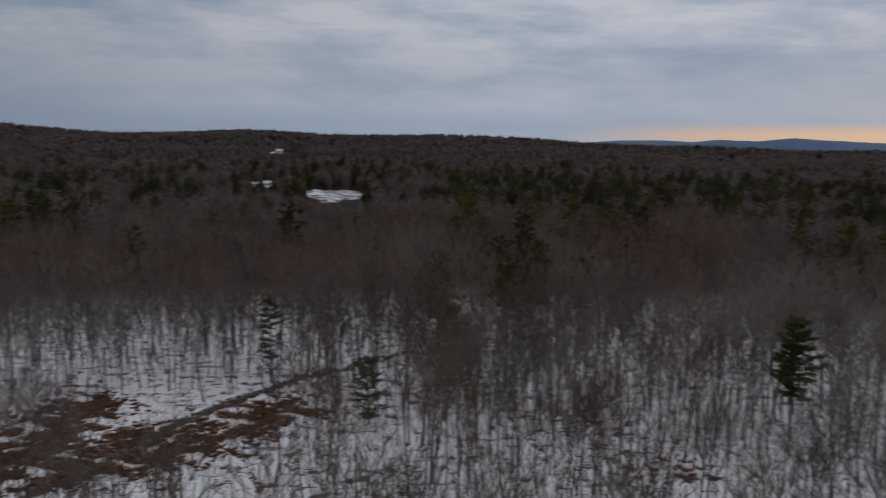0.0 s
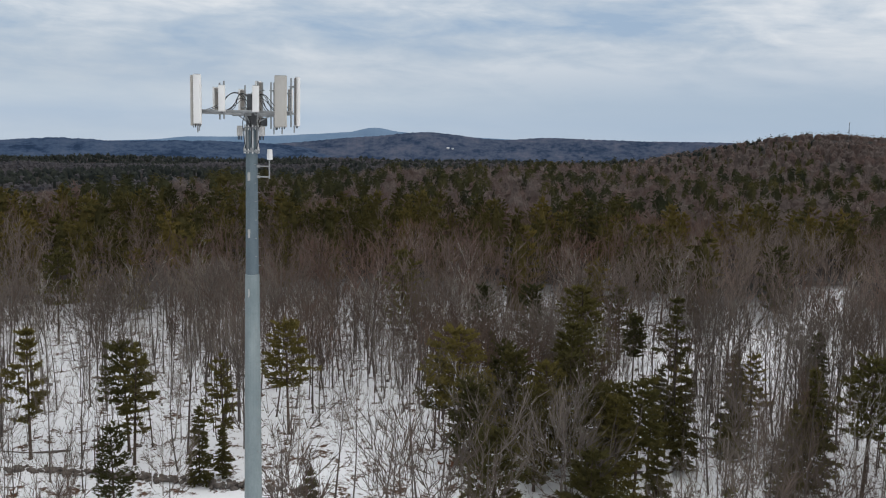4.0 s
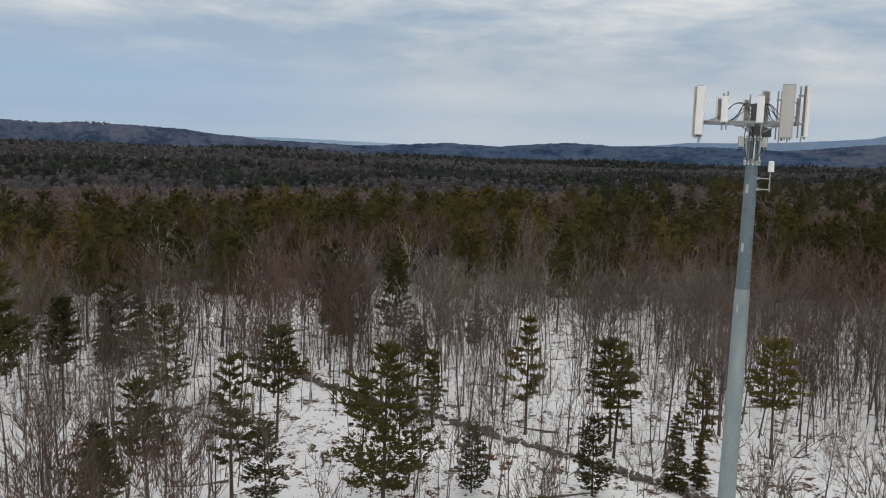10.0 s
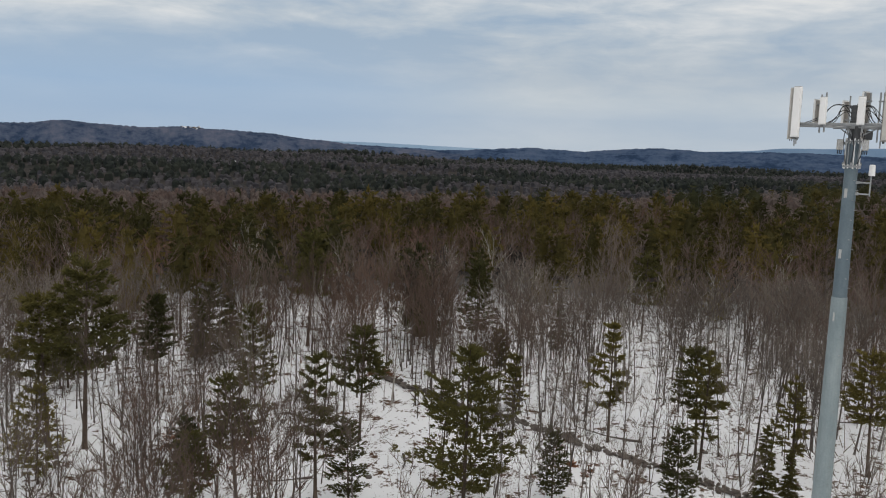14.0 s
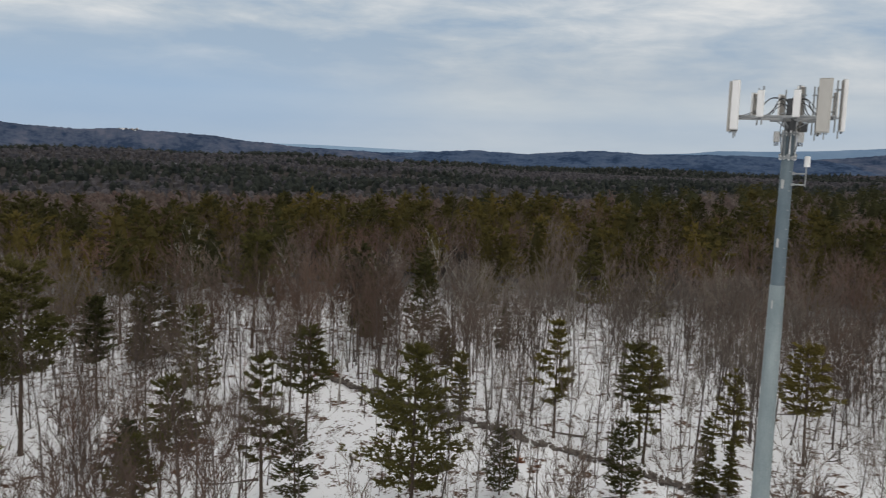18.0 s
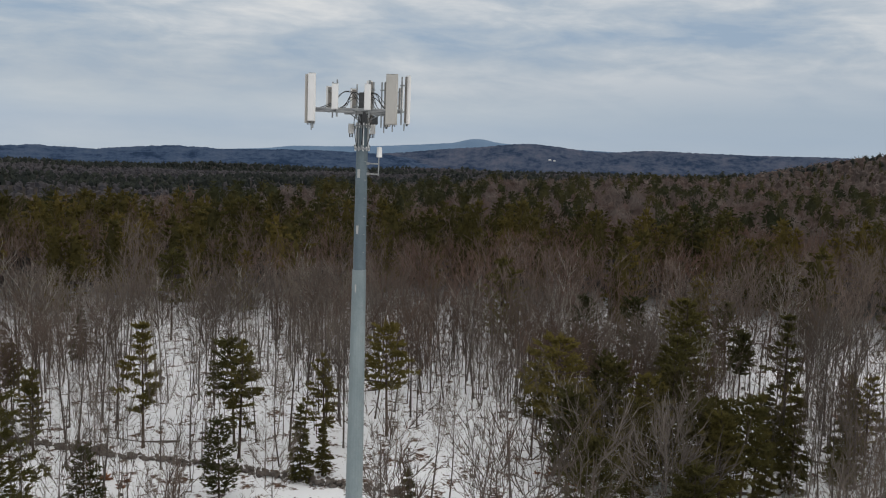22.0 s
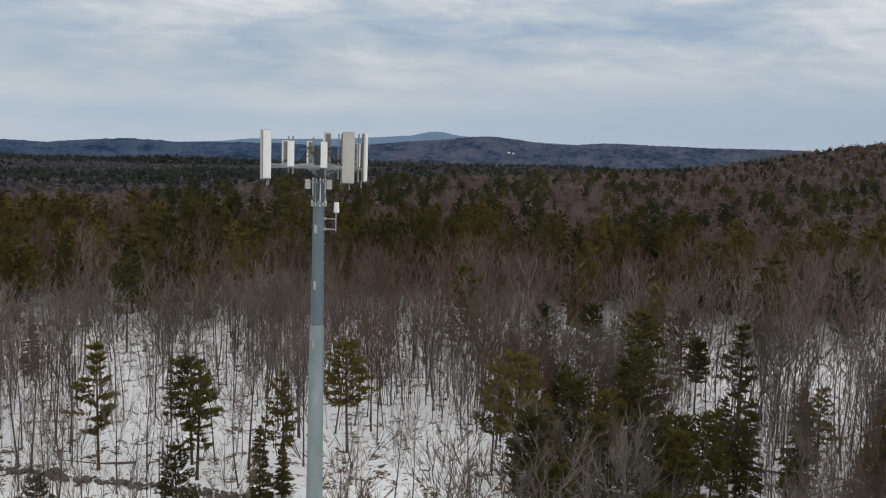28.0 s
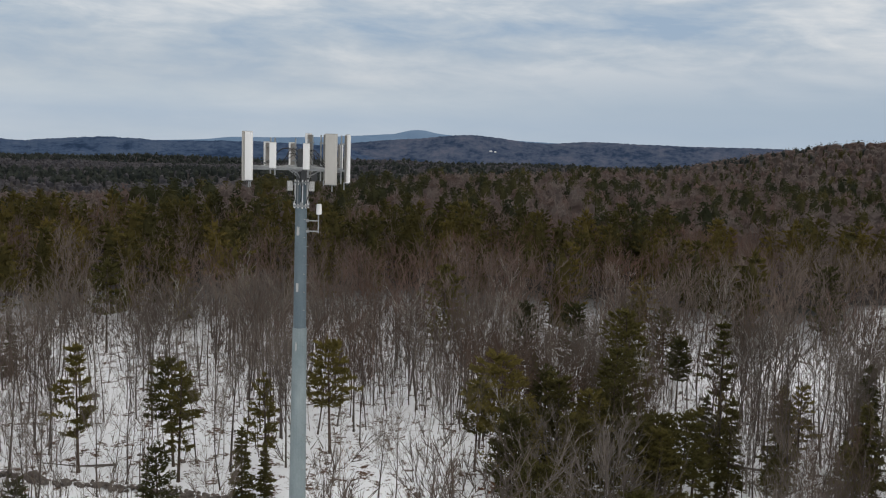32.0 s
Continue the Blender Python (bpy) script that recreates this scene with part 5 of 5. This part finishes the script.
for z, w in ((TZ - 1.75, 0.14), (TZ - 4.35, 0.11), (TZ - 7.1, 0.10)):
    q = 0.262 + 0.0085 * (TZ - z)
    bm = box(bmesh.new(), -0.19, -0.19 + w, -q + 0.02, -q + 0.075, z - 0.2, z + 0.2, 0.01)
    cover = part("port_cover", bm, unit_grey, tower, "pale rectangular cable port cover")
    for dz in (-0.17, 0.17):
        part("bolt", rod(bmesh.new(), (-0.19 + w / 2, -q + 0.03, z + dz), (-0.19 + w / 2, -q - 0.005, z + dz), 0.014, 6), steel_dark, cover)

R_PLAT, TURN, PZ = 2.45, 192.3, TZ + 1.12
corner = [Vector((R_PLAT * math.cos(radians(TURN + 120 * k)), R_PLAT * math.sin(radians(TURN + 120 * k)), PZ)) for k in range(3)]
for k in range(3):
    a, b = corner[k], corner[(k + 1) % 3]
    part("face_beam", rod(bmesh.new(), a + (a - b) * 0.02, b + (b - a) * 0.02, 0.062, 10), steel_arm, tower, "grey steel tube along the platform edge")
    part("deck_beam", rod(bmesh.new(), a * 0.62 + Vector((0, 0, PZ * 0.38)), b * 0.62 + Vector((0, 0, PZ * 0.38)), 0.045, 8), steel_arm, tower)
    mid = (a + b) / 2
    part("arm", box(bmesh.new(), -0.07, 0.07, 0.15, mid.xy.length, PZ - 0.16, PZ - 0.04, 0.01), steel_arm, tower).matrix_local = Matrix.Rotation(math.atan2(mid.y, mid.x) - math.pi / 2, 4, "Z")
    part("arm", rod(bmesh.new(), (0, 0, PZ - 0.08), a * 0.98 + Vector((0, 0, PZ * 0.02 - 0.08)), 0.05, 8), steel_arm, tower)
    part("strut", rod(bmesh.new(), (0.2 * mid.normalized().x, 0.2 * mid.normalized().y, TZ + 0.55), (mid.x * 0.75, mid.y * 0.75, PZ - 0.1), 0.03, 6), steel_arm, tower)
    # open grating between the deck beams
    n = 9
    for i in range(1, n):
        f = i / n
        p, q = a * (1 - f) * 0.62 + b * f * 0.62, (a * (1 - f) + b * f) * 0.98
        p.z = q.z = PZ + 0.03
        part("grating_bar", rod(bmesh.new(), p, q, 0.014, 4), steel_dark, tower)
part("junction_box", box(bmesh.new(), -0.20, 0.20, -0.16, 0.20, TZ + 1.30, TZ + 1.95, 0.03), steel_dark, tower, "dark grey equipment box on the mast head")
part("surge_box", box(bmesh.new(), 0.42, 0.70, 0.12, 0.34, TZ + 0.52, TZ + 0.90, 0.02), steel_dark, tower, "dark surge-protection box under the platform")

for x, y, turn in ((-0.52, -0.12, 20), (0.46, -0.2, -20), (0.1, 0.5, 170)):
    unit_top = new("radio_unit")
    tagged(unit_top, "small pale grey radio unit bolted to the mast collar", "radio unit", "radio units on the collar")
    unit_top.matrix_world = tower.matrix_world @ pose(x, y, TZ + 0.05, 0, 0, turn) @ Matrix.Diagonal((0.8, 0.8, 0.9, 1))
    body = part("body", box(bmesh.new(), -0.15, 0.15, -0.08, 0.08, 0.02, 0.52, 0.02), radome_beige, unit_top)
    for k in range(6):
        part("cooling_fin", box(bmesh.new(), -0.128 + 0.048 * k, -0.112 + 0.048 * k, -0.13, -0.078, 0.05, 0.49), radome_white, body)
    for k in (-0.09, 0.0, 0.09):
        part("connector", rod(bmesh.new(), (k, 0, -0.17), (k, 0, 0.03), 0.026, 8), rubber, body, "black cable connector")
    part("bracket", box(bmesh.new(), -0.05, 0.05, 0.06, 0.34, 0.2, 0.3), steel_arm, unit_top)


def panel_antenna(s, face, big, beige):
    a, b = corner[face], corner[(face + 1) % 3]
    p = a + (b - a) * s
    out = ((a + b) / 2 - Vector((0, 0, PZ))).normalized()
    turn = math.degrees(math.atan2(out.y, out.x)) + 90
    top = new("panel_antenna")
    if big:
        w, d, z0, z1 = (0.52 if beige else 0.34), 0.17, (-0.64 if beige else -0.57), 1.54
        label = "tall beige panel antenna" if beige else "tall white panel antenna"
    else:
        w, d, z0, z1 = 0.29, 0.14, -0.02, 1.10
        label = "short white panel antenna"
    tagged(top, label + " on a pipe at the platform edge", "antenna", "panel antennas on the tower")
    top.matrix_world = tower.matrix_world @ pose(p.x, p.y, PZ, 0, 0, turn)
    bm = bmesh.new()
    box(bm, -w / 2, w / 2, -0.30 - d, -0.30, z0, z1)
    front = [e for e in bm.edges if all(v.co.y < -0.30 - d + 0.01 for v in e.verts) or abs(e.verts[0].co.z - e.verts[1].co.z) > 1]
    bmesh.ops.bevel(bm, geom=front, offset=0.04, segments=3, affect="EDGES")
    radome = part("radome", bm, radome_beige if beige else radome_white, top)
    for z in (z0 - 0.012, z1 - 0.004):
        part("end_cap", box(bmesh.new(), -w / 2 + 0.015, w / 2 - 0.015, -0.285 - d + 0.01, -0.312, z, z + 0.016, 0.005), unit_grey, radome, "grey plastic end cap")
    part("back_plate", box(bmesh.new(), -w / 2 + 0.03, w / 2 - 0.03, -0.30, -0.265, z0 + 0.04, z1 - 0.04), panel_back, top, "tan metal back plate")
    part("mounting_pipe", rod(bmesh.new(), (0, -0.09, z0 - (0.05 if big else 0.32)), (0, -0.09, z1 + (-0.05 if big else 0.20)), 0.036, 10), steel_arm, top)
    for z in (z0 + 0.25 * (z1 - z0), z0 + 0.8 * (z1 - z0)):
        clamp = part("bracket", box(bmesh.new(), -0.06, 0.06, -0.28, -0.05, z - 0.035, z + 0.035, 0.01), steel_arm, top)
        for x in (-0.045, 0.045):
            part("bolt", rod(bmesh.new(), (x, -0.06, z), (x, -0.01, z), 0.012, 6), steel_dark, clamp)
    part("beam_clamp", box(bmesh.new(), -0.07, 0.07, -0.14, 0.07, -0.07, 0.07, 0.01), steel_arm, top)
    n = 4 if big else 2
    for k in range(n):
        x = (k - (n - 1) / 2) * w * 0.2
        part("connector", rod(bmesh.new(), (x, -0.36, z0 - 0.09), (x, -0.36, z0 + 0.01), 0.018, 6), steel_dark, radome)
    if big:
        part("drop_pipe", rod(bmesh.new(), (0.02, -0.24, z0 - 0.30), (0.02, -0.24, z0 + 0.02), 0.03, 8), steel_arm, top)


for face in range(3):
    panel_antenna(0.055, face, True, False)
    panel_antenna(0.31, face, False, False)
    panel_antenna(0.665, face, False, False)
    panel_antenna(0.925, face, True, True)


def cable(points, r=0.02):
    cu = bpy.data.curves.new("feeder_cable", "CURVE")
    cu.dimensions, cu.bevel_depth, cu.bevel_resolution, cu.resolution_u = "3D", r, 2, 8
    sp = cu.splines.new("BEZIER")
    sp.bezier_points.add(len(points) - 1)
    for q, c in zip(sp.bezier_points, points):
        q.co, q.handle_left_type, q.handle_right_type = c, "AUTO", "AUTO"
    tmp = bpy.data.objects.new("feeder_cable", cu)
    me = bpy.data.meshes.new_from_object(tmp)
    bpy.data.objects.remove(tmp)
    me.materials.clear()
    me.materials.append(rubber)
    ob = new("feeder_cable", me)
    ob.parent = tower
    return tagged(ob, "black feeder cable")


g = np.random.default_rng(9)
for face in range(3):
    for s in (0.055, 0.31, 0.665, 0.925):
        for rep in range(2 if 0.2 < s < 0.8 else 1):
            a, b = corner[face], corner[(face + 1) % 3]
            p = a + (b - a) * s
            j = g.uniform(-0.08, 0.08, 6)
            cable([(0.1 * p.x / 2.7 + j[0], 0.1 * p.y / 2.7 + j[1], TZ + 1.4), (p.x * 0.3 + j[2], p.y * 0.3 + j[3], TZ + 1.95 + j[4] - 0.25 * rep), (p.x * 0.68, p.y * 0.68, TZ + 1.32 + j[5]), (p.x * 0.98, p.y * 0.98, TZ + 1.1)], 0.015)
for k in range(5):
    a = radians(60 * k + 200)
    cable([(0.26 * math.cos(a), 0.26 * math.sin(a), TZ + 1.1), (0.40 * math.cos(a), 0.40 * math.sin(a), TZ + 0.75), (0.42 * math.cos(a + 0.2), 0.42 * math.sin(a + 0.2), TZ + 0.2), (0.28 * math.cos(a), 0.28 * math.sin(a), TZ - 0.5)], 0.018)

omni = new("small_antenna")
tagged(omni, "small white cylindrical antenna on a bracket beside the pole", "antenna")
omni.matrix_world = tower.matrix_world @ pose(0.80, -0.15, TZ - 0.98)
part("radome", ring_tube([(0.0, 0.115), (0.02, 0.13), (0.44, 0.115), (0.47, 0.09)], 16), radome_white, omni, smooth=False)
part("pipe", rod(bmesh.new(), (-0.02, 0, -0.86), (-0.02, 0, 0.02), 0.032, 10), steel_arm, omni)
for z in (-0.30, -0.78):
    part("bracket_arm", rod(bmesh.new(), (-0.58, 0.1, z), (0.0, 0, z), 0.03, 8), steel_arm, omni)
    part("pole_clamp", box(bmesh.new(), -0.62, -0.44, 0.0, 0.2, z - 0.06, z + 0.06, 0.012), steel_arm, omni)
